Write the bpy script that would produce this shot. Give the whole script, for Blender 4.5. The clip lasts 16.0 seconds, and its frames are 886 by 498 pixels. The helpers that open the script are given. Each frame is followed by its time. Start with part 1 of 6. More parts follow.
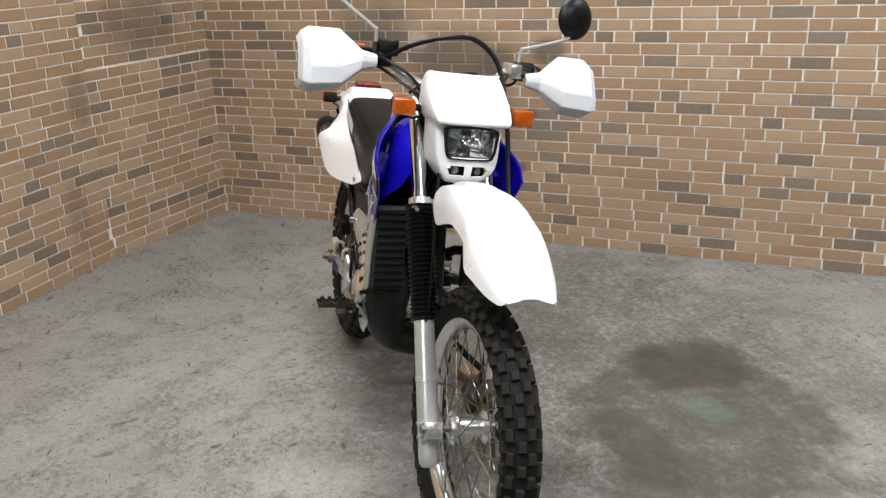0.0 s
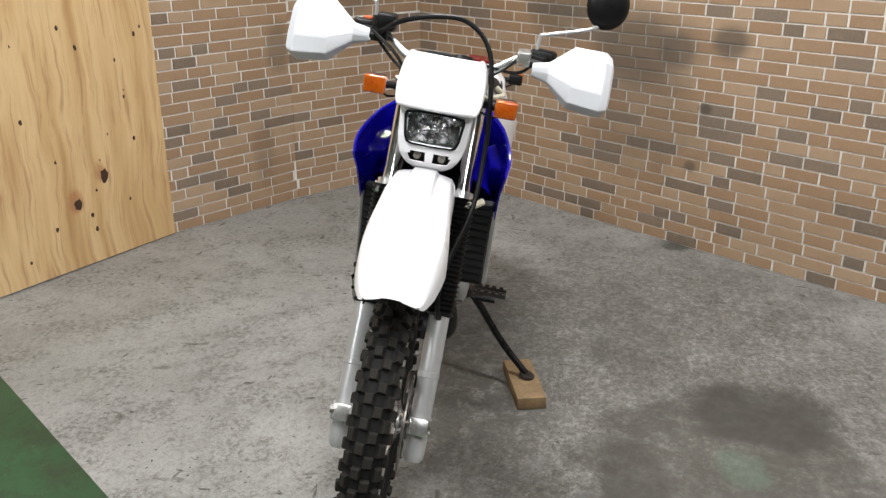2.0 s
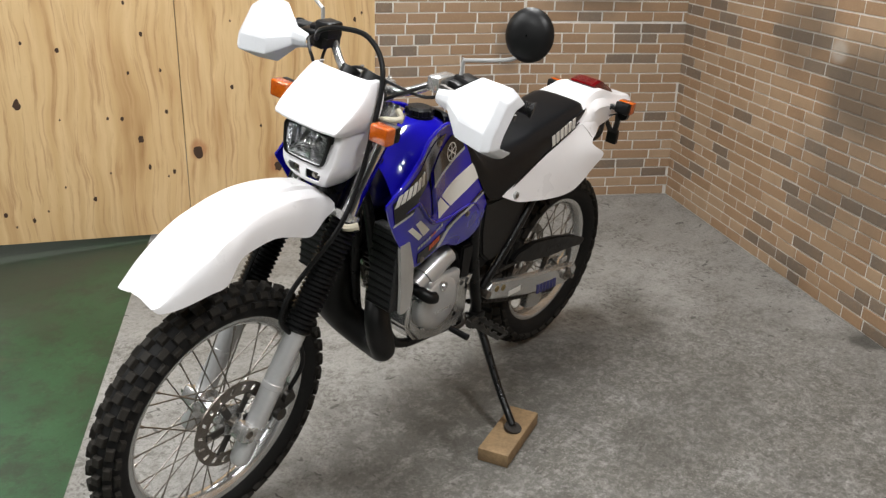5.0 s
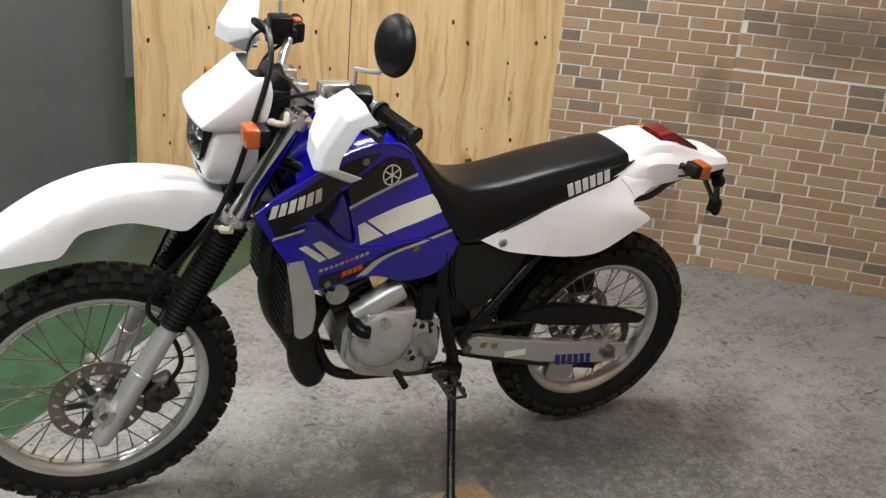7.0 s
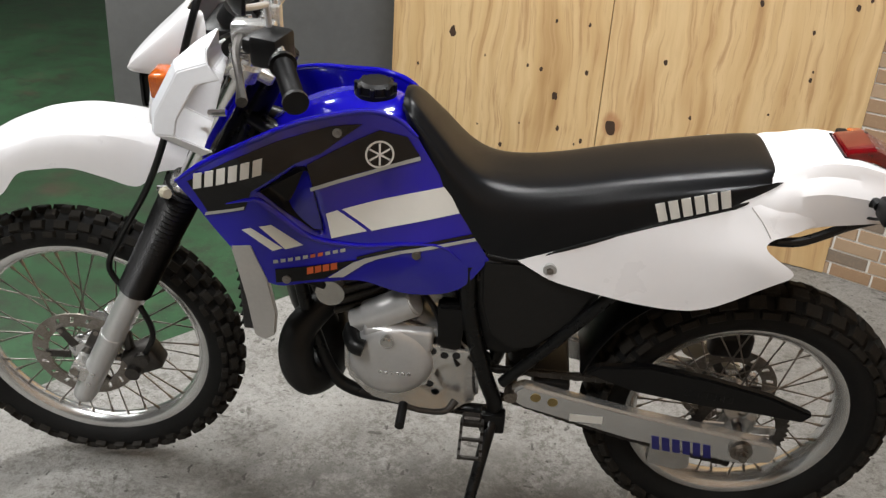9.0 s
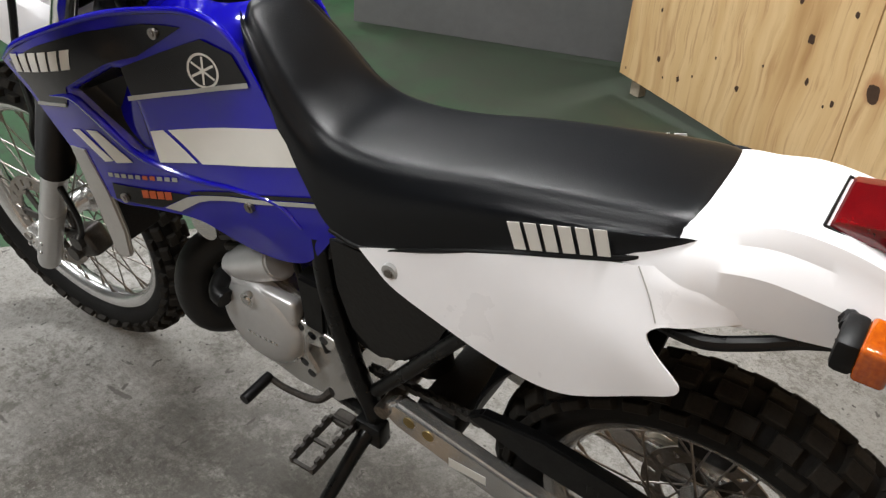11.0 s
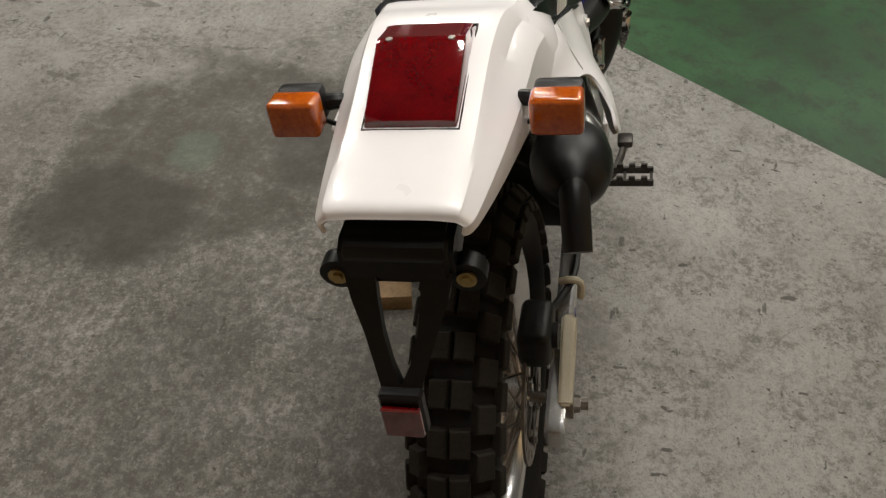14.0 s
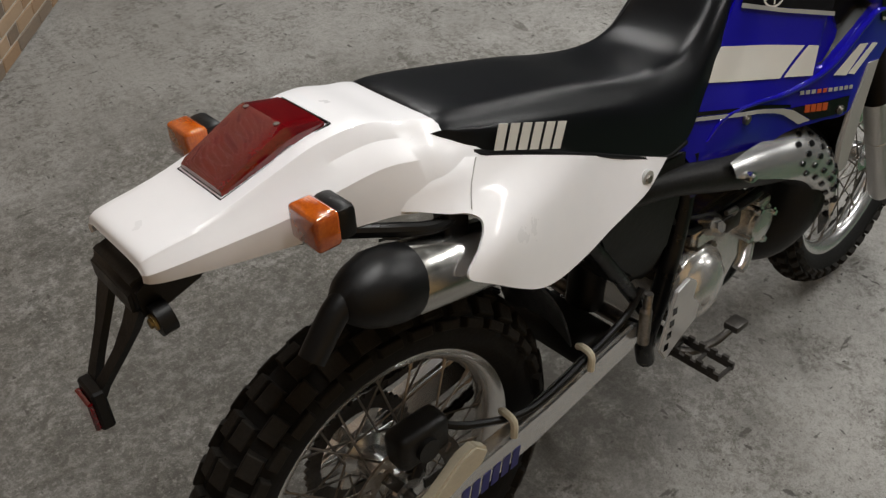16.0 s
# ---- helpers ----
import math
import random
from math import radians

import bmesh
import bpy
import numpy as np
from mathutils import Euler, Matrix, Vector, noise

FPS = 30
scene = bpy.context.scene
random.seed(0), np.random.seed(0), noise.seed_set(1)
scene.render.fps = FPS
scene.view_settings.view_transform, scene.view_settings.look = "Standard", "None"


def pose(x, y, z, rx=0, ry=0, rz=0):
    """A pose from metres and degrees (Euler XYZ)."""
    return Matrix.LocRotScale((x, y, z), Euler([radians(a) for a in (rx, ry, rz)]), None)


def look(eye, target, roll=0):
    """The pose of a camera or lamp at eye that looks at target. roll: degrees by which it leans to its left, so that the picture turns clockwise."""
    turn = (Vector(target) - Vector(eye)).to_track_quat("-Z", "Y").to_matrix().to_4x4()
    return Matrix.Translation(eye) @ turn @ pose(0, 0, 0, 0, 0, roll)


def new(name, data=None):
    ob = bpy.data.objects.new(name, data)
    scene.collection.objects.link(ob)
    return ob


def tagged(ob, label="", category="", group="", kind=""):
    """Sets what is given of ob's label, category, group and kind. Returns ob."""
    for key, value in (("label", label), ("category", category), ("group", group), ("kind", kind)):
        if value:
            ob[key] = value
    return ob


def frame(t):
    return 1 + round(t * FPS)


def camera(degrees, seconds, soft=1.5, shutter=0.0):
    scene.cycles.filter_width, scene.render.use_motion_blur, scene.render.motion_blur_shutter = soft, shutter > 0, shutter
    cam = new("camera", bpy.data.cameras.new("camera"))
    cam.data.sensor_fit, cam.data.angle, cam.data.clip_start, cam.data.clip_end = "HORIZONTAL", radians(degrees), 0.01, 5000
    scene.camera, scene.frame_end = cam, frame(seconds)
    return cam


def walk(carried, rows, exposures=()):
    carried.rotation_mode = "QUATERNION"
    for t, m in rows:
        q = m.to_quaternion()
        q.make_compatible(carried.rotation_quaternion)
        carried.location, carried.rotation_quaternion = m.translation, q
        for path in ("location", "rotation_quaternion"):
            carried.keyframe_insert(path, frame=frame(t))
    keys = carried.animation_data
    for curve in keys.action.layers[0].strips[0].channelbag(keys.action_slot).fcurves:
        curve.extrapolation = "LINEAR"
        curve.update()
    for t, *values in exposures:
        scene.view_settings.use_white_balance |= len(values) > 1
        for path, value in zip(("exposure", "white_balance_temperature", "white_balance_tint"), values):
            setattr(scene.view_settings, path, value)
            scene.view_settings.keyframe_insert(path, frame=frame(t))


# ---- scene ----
from mathutils.geometry import delaunay_2d_cdt

cam = camera(53.6, 16.0, soft=1.35)
PATH = [
    (0, (3.274, -0.473, 1.493), (1.444, 0.007, 0.842), -2.3),
    (0.5, (3.296, -0.252, 1.497), (1.426, 0.085, 0.870), -3.2),
    (1, (3.347, 0.001, 1.497), (1.474, 0.156, 0.817), -0.5),
    (1.5, (3.314, 0.222, 1.487), (1.425, 0.237, 0.831), -1.0),
    (2, (3.243, 0.455, 1.493), (1.387, 0.198, 0.791), -0.2),
    (2.5, (3.221, 0.708, 1.507), (1.422, 0.291, 0.737), 2.4),
    (3, (3.163, 0.919, 1.529), (1.392, 0.389, 0.767), 4.2),
    (3.5, (3.047, 1.096, 1.538), (1.334, 0.362, 0.811), 5.0),
    (3.7, (2.992, 1.158, 1.550), (1.304, 0.367, 0.826), 4.7),
    (5.8, (2.195, 1.941, 1.549), (0.986, 0.516, 0.837), 2.4),
    (6, (2.088, 2.003, 1.554), (0.956, 0.515, 0.846), 3.1),
    (6.5, (1.831, 2.088, 1.526), (0.831, 0.513, 0.803), 2.8),
    (7, (1.550, 2.107, 1.517), (0.714, 0.431, 0.816), 5.1),
    (7.5, (1.267, 2.133, 1.508), (0.675, 0.373, 0.763), 4.2),
    (8, (0.987, 2.094, 1.504), (0.614, 0.303, 0.697), 4.6),
    (8.2, (0.893, 2.033, 1.495), (0.602, 0.229, 0.684), 4.1),
    (10.3, (0.131, 1.256, 1.445), (0.786, -0.323, 0.406), 3.4),
    (10.5, (0.073, 1.197, 1.446), (0.776, -0.334, 0.369), 2.7),
    (11, (-0.128, 1.036, 1.433), (0.733, -0.389, 0.325), 4.4),
    (11.5, (-0.275, 0.876, 1.414), (0.677, -0.436, 0.242), 4.6),
    (12, (-0.412, 0.708, 1.411), (0.672, -0.427, 0.172), 5.6),
    (12.5, (-0.593, 0.547, 1.412), (0.65, -0.361, 0.134), 3.4),
    (13, (-0.777, 0.364, 1.422), (0.595, -0.173, 0.069), 3.1),
    (13.5, (-0.847, 0.167, 1.408), (0.641, -0.052, 0.089), 4.1),
    (14, (-0.915, -0.024, 1.439), (0.568, 0.23, 0.122), 0.8),
    (14.5, (-0.956, -0.221, 1.477), (0.452, 0.269, 0.144), 4.0),
    (15, (-0.88, -0.372, 1.503), (0.404, 0.401, 0.178), 0.8),
    (15.5, (-0.707, -0.489, 1.519), (0.502, 0.445, 0.229), 3.2),
    (16, (-0.537, -0.623, 1.542), (0.505, 0.493, 0.25), 3.0),
]
walk(cam, [(t, look(eye, target, roll)) for t, eye, target, roll in PATH],
     exposures=[(0.0, -0.15, 6250, 10), (1.5, -0.15, 6250, 10), (3.5, -0.15, 6250, 10), (6.0, -0.12, 6350, 10), (8.0, -0.18, 6350, 10), (10.5, 0.1, 6250, 10), (11.0, -0.05, 6300, 10), (11.5, -0.6, 6400, 10), (12.0, -0.8, 6400, 10), (12.5, -0.92, 6700, 10), (13.5, -0.72, 6850, 10), (14.0, -0.75, 6850, 10), (14.5, -0.12, 6850, 10), (15.0, -0.36, 6550, 10), (15.5, -0.52, 6300, 10), (16.0, -0.86, 6450, 10)])

# ---- light: fluorescent tubes under the ceiling, faint ambient ----
world = bpy.data.worlds.new("hall")
scene.world = world
world.use_nodes = True
world.node_tree.nodes["Background"].inputs[0].default_value = (0.8, 0.9, 1.0, 1)
world.node_tree.nodes["Background"].inputs[1].default_value = 0.05
CEILING = 3.1
TUBES = [(0.3, 0.0, 50), (1.6, 2.2, 50), (2.3, -0.7, 50), (3.8, 1.2, 50), (4.3, -2.2, 50), (0.6, -3.9, 50)]
for x, y, a in TUBES:
    lamp = bpy.data.lights.new("tube_light", "AREA")
    lamp.shape, lamp.size, lamp.size_y, lamp.energy, lamp.color = "RECTANGLE", 1.25, 0.09, 72, (1.0, 0.985, 0.95)
    new("tube_light", lamp).matrix_world = pose(x, y, CEILING - 0.135, 0, 0, a)


# ---- materials ----
def material(name, colour, rough=0.5, metal=0.0, vary=0.0, scale=8.0, bump=0.0, bump_scale=60.0, coat=0.0, rvary=0.0, second=None, spec=0.5, coords="Object"):
    """Procedural surface: broad and fine colour variation, roughness variation and relief."""
    m = bpy.data.materials.new(name)
    m.use_nodes = True
    nt = m.node_tree
    b = nt.nodes["Principled BSDF"]
    b.inputs["Roughness"].default_value, b.inputs["Metallic"].default_value = rough, metal
    b.inputs["Coat Weight"].default_value, b.inputs["Coat Roughness"].default_value = coat, 0.05
    b.inputs["Specular IOR Level"].default_value = spec
    tc = nt.nodes.new("ShaderNodeTexCoord")
    base = (*colour, 1)
    b.inputs["Base Color"].default_value = base
    if vary or second:
        n1 = node_noise(nt, tc.outputs[coords], scale, 6)
        n2 = node_noise(nt, tc.outputs[coords], scale * 9, 4)
        mixed = nt.nodes.new("ShaderNodeMath")
        mixed.operation = "MULTIPLY_ADD"
        nt.links.new(n2, mixed.inputs[0])
        mixed.inputs[1].default_value = 0.4
        half = nt.nodes.new("ShaderNodeMath")
        half.operation = "MULTIPLY"
        nt.links.new(n1, half.inputs[0])
        half.inputs[1].default_value = 0.6
        nt.links.new(half.outputs[0], mixed.inputs[2])
        other = second or tuple(c * (1 - vary) for c in colour)
        col = ramp(nt, mixed.outputs[0], [(0.32, (*other, 1)), (0.68, base)])
        nt.links.new(col, b.inputs["Base Color"])
    if rvary:
        n3 = node_noise(nt, tc.outputs[coords], scale * 3, 5)
        r = nt.nodes.new("ShaderNodeMapRange")
        nt.links.new(n3, r.inputs[0])
        r.inputs[1].default_value, r.inputs[2].default_value = 0.3, 0.7
        r.inputs[3].default_value, r.inputs[4].default_value = max(rough - rvary, 0.02), min(rough + rvary, 1)
        nt.links.new(r.outputs[0], b.inputs["Roughness"])
    if bump:
        n4 = node_noise(nt, tc.outputs[coords], bump_scale, 5)
        bp = nt.nodes.new("ShaderNodeBump")
        bp.inputs["Strength"].default_value, bp.inputs["Distance"].default_value = bump, 0.01
        nt.links.new(n4, bp.inputs["Height"])
        nt.links.new(bp.outputs[0], b.inputs["Normal"])
    return m


def node_noise(nt, vector, scale, detail, rough=0.6, stretch=None):
    n = nt.nodes.new("ShaderNodeTexNoise")
    n.inputs["Scale"].default_value, n.inputs["Detail"].default_value, n.inputs["Roughness"].default_value = scale, detail, rough
    if stretch:
        mp = nt.nodes.new("ShaderNodeMapping")
        mp.inputs["Scale"].default_value = stretch
        nt.links.new(vector, mp.inputs[0])
        vector = mp.outputs[0]
    nt.links.new(vector, n.inputs["Vector"])
    return n.outputs["Fac"]


def ramp(nt, fac, stops, mode="LINEAR"):
    r = nt.nodes.new("ShaderNodeValToRGB")
    r.color_ramp.interpolation = mode
    e = r.color_ramp.elements
    while len(e) < len(stops):
        e.new(0.5)
    for el, (p, c) in zip(e, stops):
        el.position, el.color = p, c
    nt.links.new(fac, r.inputs[0])
    return r.outputs[0]


def mix(nt, fac, a, b, blend="MIX"):
    m = nt.nodes.new("ShaderNodeMix")
    m.data_type, m.blend_type = "RGBA", blend
    for s, v in ((0, fac), (6, a), (7, b)):
        if hasattr(v, "is_linked"):
            nt.links.new(v, m.inputs[s])
        else:
            m.inputs[s].default_value = v
    return m.outputs[2]


def blob(nt, position, place, size, seed=0.0, wobble=0.35, edge=0.65, fine=3.0):
    """A soft stain round a place in the world: 1 in the middle, 0 outside, with an uneven edge."""
    mp = nt.nodes.new("ShaderNodeMapping")
    mp.vector_type = "TEXTURE"
    mp.inputs["Location"].default_value, mp.inputs["Scale"].default_value = place, size
    nt.links.new(position, mp.inputs[0])
    n = nt.nodes.new("ShaderNodeTexNoise")
    n.inputs["Scale"].default_value, n.inputs["Detail"].default_value = fine + seed, 6
    nt.links.new(position, n.inputs["Vector"])
    ln = nt.nodes.new("ShaderNodeVectorMath")
    ln.operation = "LENGTH"
    nt.links.new(mp.outputs[0], ln.inputs[0])
    ad = nt.nodes.new("ShaderNodeMath")
    ad.operation = "MULTIPLY_ADD"
    nt.links.new(n.outputs["Fac"], ad.inputs[0])
    ad.inputs[1].default_value = wobble * 2
    nt.links.new(ln.outputs["Value"], ad.inputs[2])
    r = nt.nodes.new("ShaderNodeMapRange")
    r.interpolation_type = "SMOOTHSTEP"
    nt.links.new(ad.outputs[0], r.inputs[0])
    r.inputs[1].default_value, r.inputs[2].default_value = 1.0 - edge + wobble, 1.0 + wobble
    r.inputs[3].default_value, r.inputs[4].default_value = 1, 0
    return r.outputs[0]


def times(nt, a, k):
    m = nt.nodes.new("ShaderNodeMath")
    m.operation = "MULTIPLY"
    nt.links.new(a, m.inputs[0])
    if hasattr(k, "is_linked"):
        nt.links.new(k, m.inputs[1])
    else:
        m.inputs[1].default_value = k
    return m.outputs[0]


def concrete_floor():
    m = bpy.data.materials.new("worn_concrete")
    m.use_nodes = True
    nt = m.node_tree
    b = nt.nodes["Principled BSDF"]
    pos = nt.nodes.new("ShaderNodeNewGeometry").outputs["Position"]

    def spots(scale, lo, hi, detail=6, rough=0.65, stretch=None):
        return ramp(nt, node_noise(nt, pos, scale, detail, rough, stretch), [(lo, (0, 0, 0, 1)), (hi, (1, 1, 1, 1))])

    def laid(a, k, colour):
        return mix(nt, times(nt, a, k), col, (*colour, 1))

    broad, fine = node_noise(nt, pos, 1.1, 5), node_noise(nt, pos, 120, 6, 0.8)
    col = ramp(nt, broad, [(0.32, (0.255, 0.246, 0.228, 1)), (0.68, (0.355, 0.345, 0.327, 1))])
    col = laid(spots(3.2, 0.5, 0.66, 10, 0.75), 0.4, (0.155, 0.146, 0.13))
    col = laid(spots(14, 0.52, 0.6, 10, 0.8), 0.35, (0.135, 0.127, 0.112))
    col = laid(spots(8, 0.56, 0.66, 10, 0.8, (0.6, 1.3, 1.0)), 0.35, (0.4, 0.39, 0.37))
    # grain: dark pits and pale sand
    col = laid(ramp(nt, fine, [(0.36, (1, 1, 1, 1)), (0.45, (0, 0, 0, 1))]), 0.55, (0.105, 0.1, 0.09))
    col = laid(ramp(nt, fine, [(0.55, (0, 0, 0, 1)), (0.66, (1, 1, 1, 1))]), 0.4, (0.43, 0.42, 0.4))
    col = laid(spots(48, 0.5, 0.58, 8, 0.85), 0.45, (0.12, 0.114, 0.1))
    col = laid(spots(200, 0.56, 0.62, 4, 0.7), 0.5, (0.085, 0.08, 0.07))
    # chipped spots, short scuffs and dark specks
    col = laid(spots(9, 0.655, 0.685, 6, 0.6, (1.0, 0.45, 1.0)), 0.7, (0.09, 0.082, 0.07))
    col = laid(spots(17, 0.655, 0.68, 5, 0.6, (0.4, 1.2, 1.0)), 0.8, (0.05, 0.046, 0.04))
    col = laid(spots(26, 0.668, 0.688, 4, 0.55, (1.1, 0.5, 1.0)), 0.85, (0.045, 0.041, 0.036))
    col = laid(spots(55, 0.682, 0.70, 3, 0.5), 0.9, (0.035, 0.032, 0.028))
    # pitted, oily ground where machines stand
    worn = blob(nt, pos, (0.40, 0.85, 0), (1.7, 1.2, 1), 1.0, 0.45, 0.6)
    pits = times(nt, spots(3.6, 0.47, 0.56, 8, 0.75), spots(42, 0.49, 0.54, 8, 0.85))
    col = laid(pits, 0.62, (0.075, 0.068, 0.054))
    col = laid(times(nt, worn, spots(6, 0.4, 0.56, 10, 0.82)), 0.42, (0.11, 0.1, 0.076))
    col = laid(times(nt, worn, spots(34, 0.46, 0.52, 10, 0.85)), 0.62, (0.066, 0.061, 0.05))
    col = laid(times(nt, worn, spots(5, 0.48, 0.6, 8, 0.75)), 0.45, (0.06, 0.055, 0.045))
    col = laid(times(nt, worn, spots(85, 0.55, 0.62, 6, 0.8)), 0.5, (0.42, 0.405, 0.375))
    # darker mottled patch under the machine
    under_patch = blob(nt, pos, (0.55, 0.16, 0), (1.1, 0.4, 1), 1.0, 0.5, 0.8, 6.0)
    col = laid(times(nt, under_patch, spots(12, 0.36, 0.52, 9, 0.8)), 0.75, (0.07, 0.066, 0.058))
    # damp patch: ragged edge, dark rim at its far side, mottled inside, a green paint spot
    mottle = spots(7, 0.22, 0.56, 10, 0.8)
    wet = blob(nt, pos, (1.02, 0.98, 0), (0.56, 0.45, 1), 1.5, 0.45, 0.22, 4.0)
    col = laid(times(nt, wet, mottle), 0.82, (0.066, 0.060, 0.048))
    col = laid(blob(nt, pos, (0.68, 1.14, 0), (0.26, 0.28, 1), 1.5, 0.5, 0.4, 5.0), 0.75, (0.042, 0.038, 0.03))
    col = laid(blob(nt, pos, (1.12, 0.70, 0), (0.3, 0.12, 1), 1.0, 0.6, 0.4, 7.0), 0.6, (0.05, 0.045, 0.036))
    col = laid(blob(nt, pos, (0.99, 1.02, 0), (0.13, 0.09, 1), 5.0, 0.5, 0.5, 8.0), 0.35, (0.1, 0.16, 0.11))
    col = laid(blob(nt, pos, (0.1, 0.75, 0), (0.5, 0.2, 1), 3.0, 0.6, 0.35, 6.0), 0.3, (0.06, 0.055, 0.045))
    col = laid(blob(nt, pos, (1.4, 0.62, 0), (0.35, 0.14, 1), 3.0, 0.6, 0.4, 6.0), 0.5, (0.07, 0.066, 0.056))
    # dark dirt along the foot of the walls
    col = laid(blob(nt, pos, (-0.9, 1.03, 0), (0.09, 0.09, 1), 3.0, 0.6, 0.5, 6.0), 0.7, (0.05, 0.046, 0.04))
    nt.links.new(col, b.inputs["Base Color"])
    r = nt.nodes.new("ShaderNodeMapRange")
    nt.links.new(node_noise(nt, pos, 7, 8, 0.7), r.inputs[0])
    r.inputs[3].default_value, r.inputs[4].default_value = 0.5, 0.9
    nt.links.new(r.outputs[0], b.inputs["Roughness"])
    bp = nt.nodes.new("ShaderNodeBump")
    bp.inputs["Strength"].default_value, bp.inputs["Distance"].default_value = 0.7, 0.005
    nt.links.new(fine, bp.inputs["Height"])
    nt.links.new(bp.outputs[0], b.inputs["Normal"])
    return m


def green_paint():
    m = bpy.data.materials.new("worn_green_floor_paint")
    m.use_nodes = True
    nt = m.node_tree
    b = nt.nodes["Principled BSDF"]
    pos = nt.nodes.new("ShaderNodeNewGeometry").outputs["Position"]
    broad, mid, fine = node_noise(nt, pos, 1.6, 6), node_noise(nt, pos, 7, 10, 0.8), node_noise(nt, pos, 70, 6, 0.8)
    col = ramp(nt, broad, [(0.3, (0.02, 0.045, 0.02, 1)), (0.55, (0.028, 0.074, 0.032, 1)), (0.72, (0.04, 0.098, 0.044, 1))])
    col = mix(nt, times(nt, ramp(nt, mid, [(0.47, (0, 0, 0, 1)), (0.6, (1, 1, 1, 1))]), 0.75), col, (0.026, 0.03, 0.02, 1))
    col = mix(nt, times(nt, ramp(nt, node_noise(nt, pos, 2.3, 4), [(0.6, (0, 0, 0, 1)), (0.72, (1, 1, 1, 1))]), 0.45), col, (0.09, 0.05, 0.04, 1))
    col = mix(nt, times(nt, ramp(nt, fine, [(0.62, (0, 0, 0, 1)), (0.67, (1, 1, 1, 1))]), 0.5), col, (0.17, 0.2, 0.16, 1))
    col = mix(nt, times(nt, ramp(nt, fine, [(0.36, (1, 1, 1, 1)), (0.44, (0, 0, 0, 1))]), 0.5), col, (0.016, 0.026, 0.016, 1))
    grime = blob(nt, pos, (1.3, -2.2, 0), (1.6, 1.0, 1), 2.0, 0.4)
    col = mix(nt, times(nt, grime, 0.8), col, (0.045, 0.05, 0.038, 1))
    nt.links.new(col, b.inputs["Base Color"])
    b.inputs["Roughness"].default_value, b.inputs["Specular IOR Level"].default_value = 0.5, 0.3
    bp = nt.nodes.new("ShaderNodeBump")
    bp.inputs["Strength"].default_value, bp.inputs["Distance"].default_value = 0.25, 0.003
    nt.links.new(mid, bp.inputs["Height"])
    nt.links.new(bp.outputs[0], b.inputs["Normal"])
    return m


def brick_surface(name, mortar=False, islands=False):
    """Printed brick faces in tans and browns, with the soot that engines blew on the wall and shade painted above the
    ledge.
    """
    m = bpy.data.materials.new(name)
    m.use_nodes = True
    nt = m.node_tree
    b = nt.nodes["Principled BSDF"]
    geo = nt.nodes.new("ShaderNodeNewGeometry")
    pos = geo.outputs["Position"]
    broad, fine = node_noise(nt, pos, 9, 5), node_noise(nt, pos, 90, 5)
    if mortar:
        col = ramp(nt, broad, [(0.3, (0.55, 0.525, 0.48, 1)), (0.7, (0.74, 0.715, 0.67, 1))])
    else:
        rnd = geo.outputs["Random Per Island"] if islands else nt.nodes.new("ShaderNodeObjectInfo").outputs["Random"]
        col = ramp(nt, rnd, [(0.0, (0.158, 0.122, 0.092, 1)), (0.1, (0.19, 0.148, 0.112, 1)), (0.2, (0.30, 0.192, 0.113, 1)), (0.42, (0.345, 0.235, 0.146, 1)), (0.6, (0.315, 0.205, 0.122, 1)), (0.8, (0.37, 0.26, 0.167, 1))], "CONSTANT")
        col = mix(nt, times(nt, ramp(nt, broad, [(0.4, (0, 0, 0, 1)), (0.7, (1, 1, 1, 1))]), 0.35), col, (0.25, 0.16, 0.09, 1))
        col = mix(nt, times(nt, ramp(nt, fine, [(0.5, (0, 0, 0, 1)), (0.8, (1, 1, 1, 1))]), 0.25), col, (0.48, 0.34, 0.2, 1))
    soot_and_shade = [((-1.12, 0.8, 0.9), (0.42, 0.42, 0.26), 0.7), ((-1.42, 0.43, 1.06), (0.3, 0.3, 0.24), 0.55), ((-0.81, 1.17, 0.99), (0.13, 0.13, 0.1), 0.75), ((-0.98, 0.97, 0.93), (0.13, 0.13, 0.12), 0.6),
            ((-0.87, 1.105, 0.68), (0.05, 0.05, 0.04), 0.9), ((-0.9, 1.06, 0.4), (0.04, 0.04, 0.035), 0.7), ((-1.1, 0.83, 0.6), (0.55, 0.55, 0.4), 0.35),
            # first: shade above the ledge put into the colour; then dark patches beside it
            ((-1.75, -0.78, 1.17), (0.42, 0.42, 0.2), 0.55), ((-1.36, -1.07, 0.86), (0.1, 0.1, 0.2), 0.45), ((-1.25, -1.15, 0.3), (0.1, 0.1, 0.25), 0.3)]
    for i, (place, size, k) in enumerate(soot_and_shade):
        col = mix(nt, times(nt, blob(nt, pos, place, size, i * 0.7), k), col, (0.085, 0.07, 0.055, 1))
    col = mix(nt, times(nt, blob(nt, pos, (-1.26, 0.63, 1.04), (0.07, 0.07, 0.06), 3), 0.45), col, (0.5, 0.48, 0.44, 1))
    nt.links.new(col, b.inputs["Base Color"])
    b.inputs["Roughness"].default_value = 0.62 if not mortar else 0.75
    bp = nt.nodes.new("ShaderNodeBump")
    bp.inputs["Strength"].default_value, bp.inputs["Distance"].default_value = 0.25, 0.003
    nt.links.new(fine, bp.inputs["Height"])
    nt.links.new(bp.outputs[0], b.inputs["Normal"])
    return m


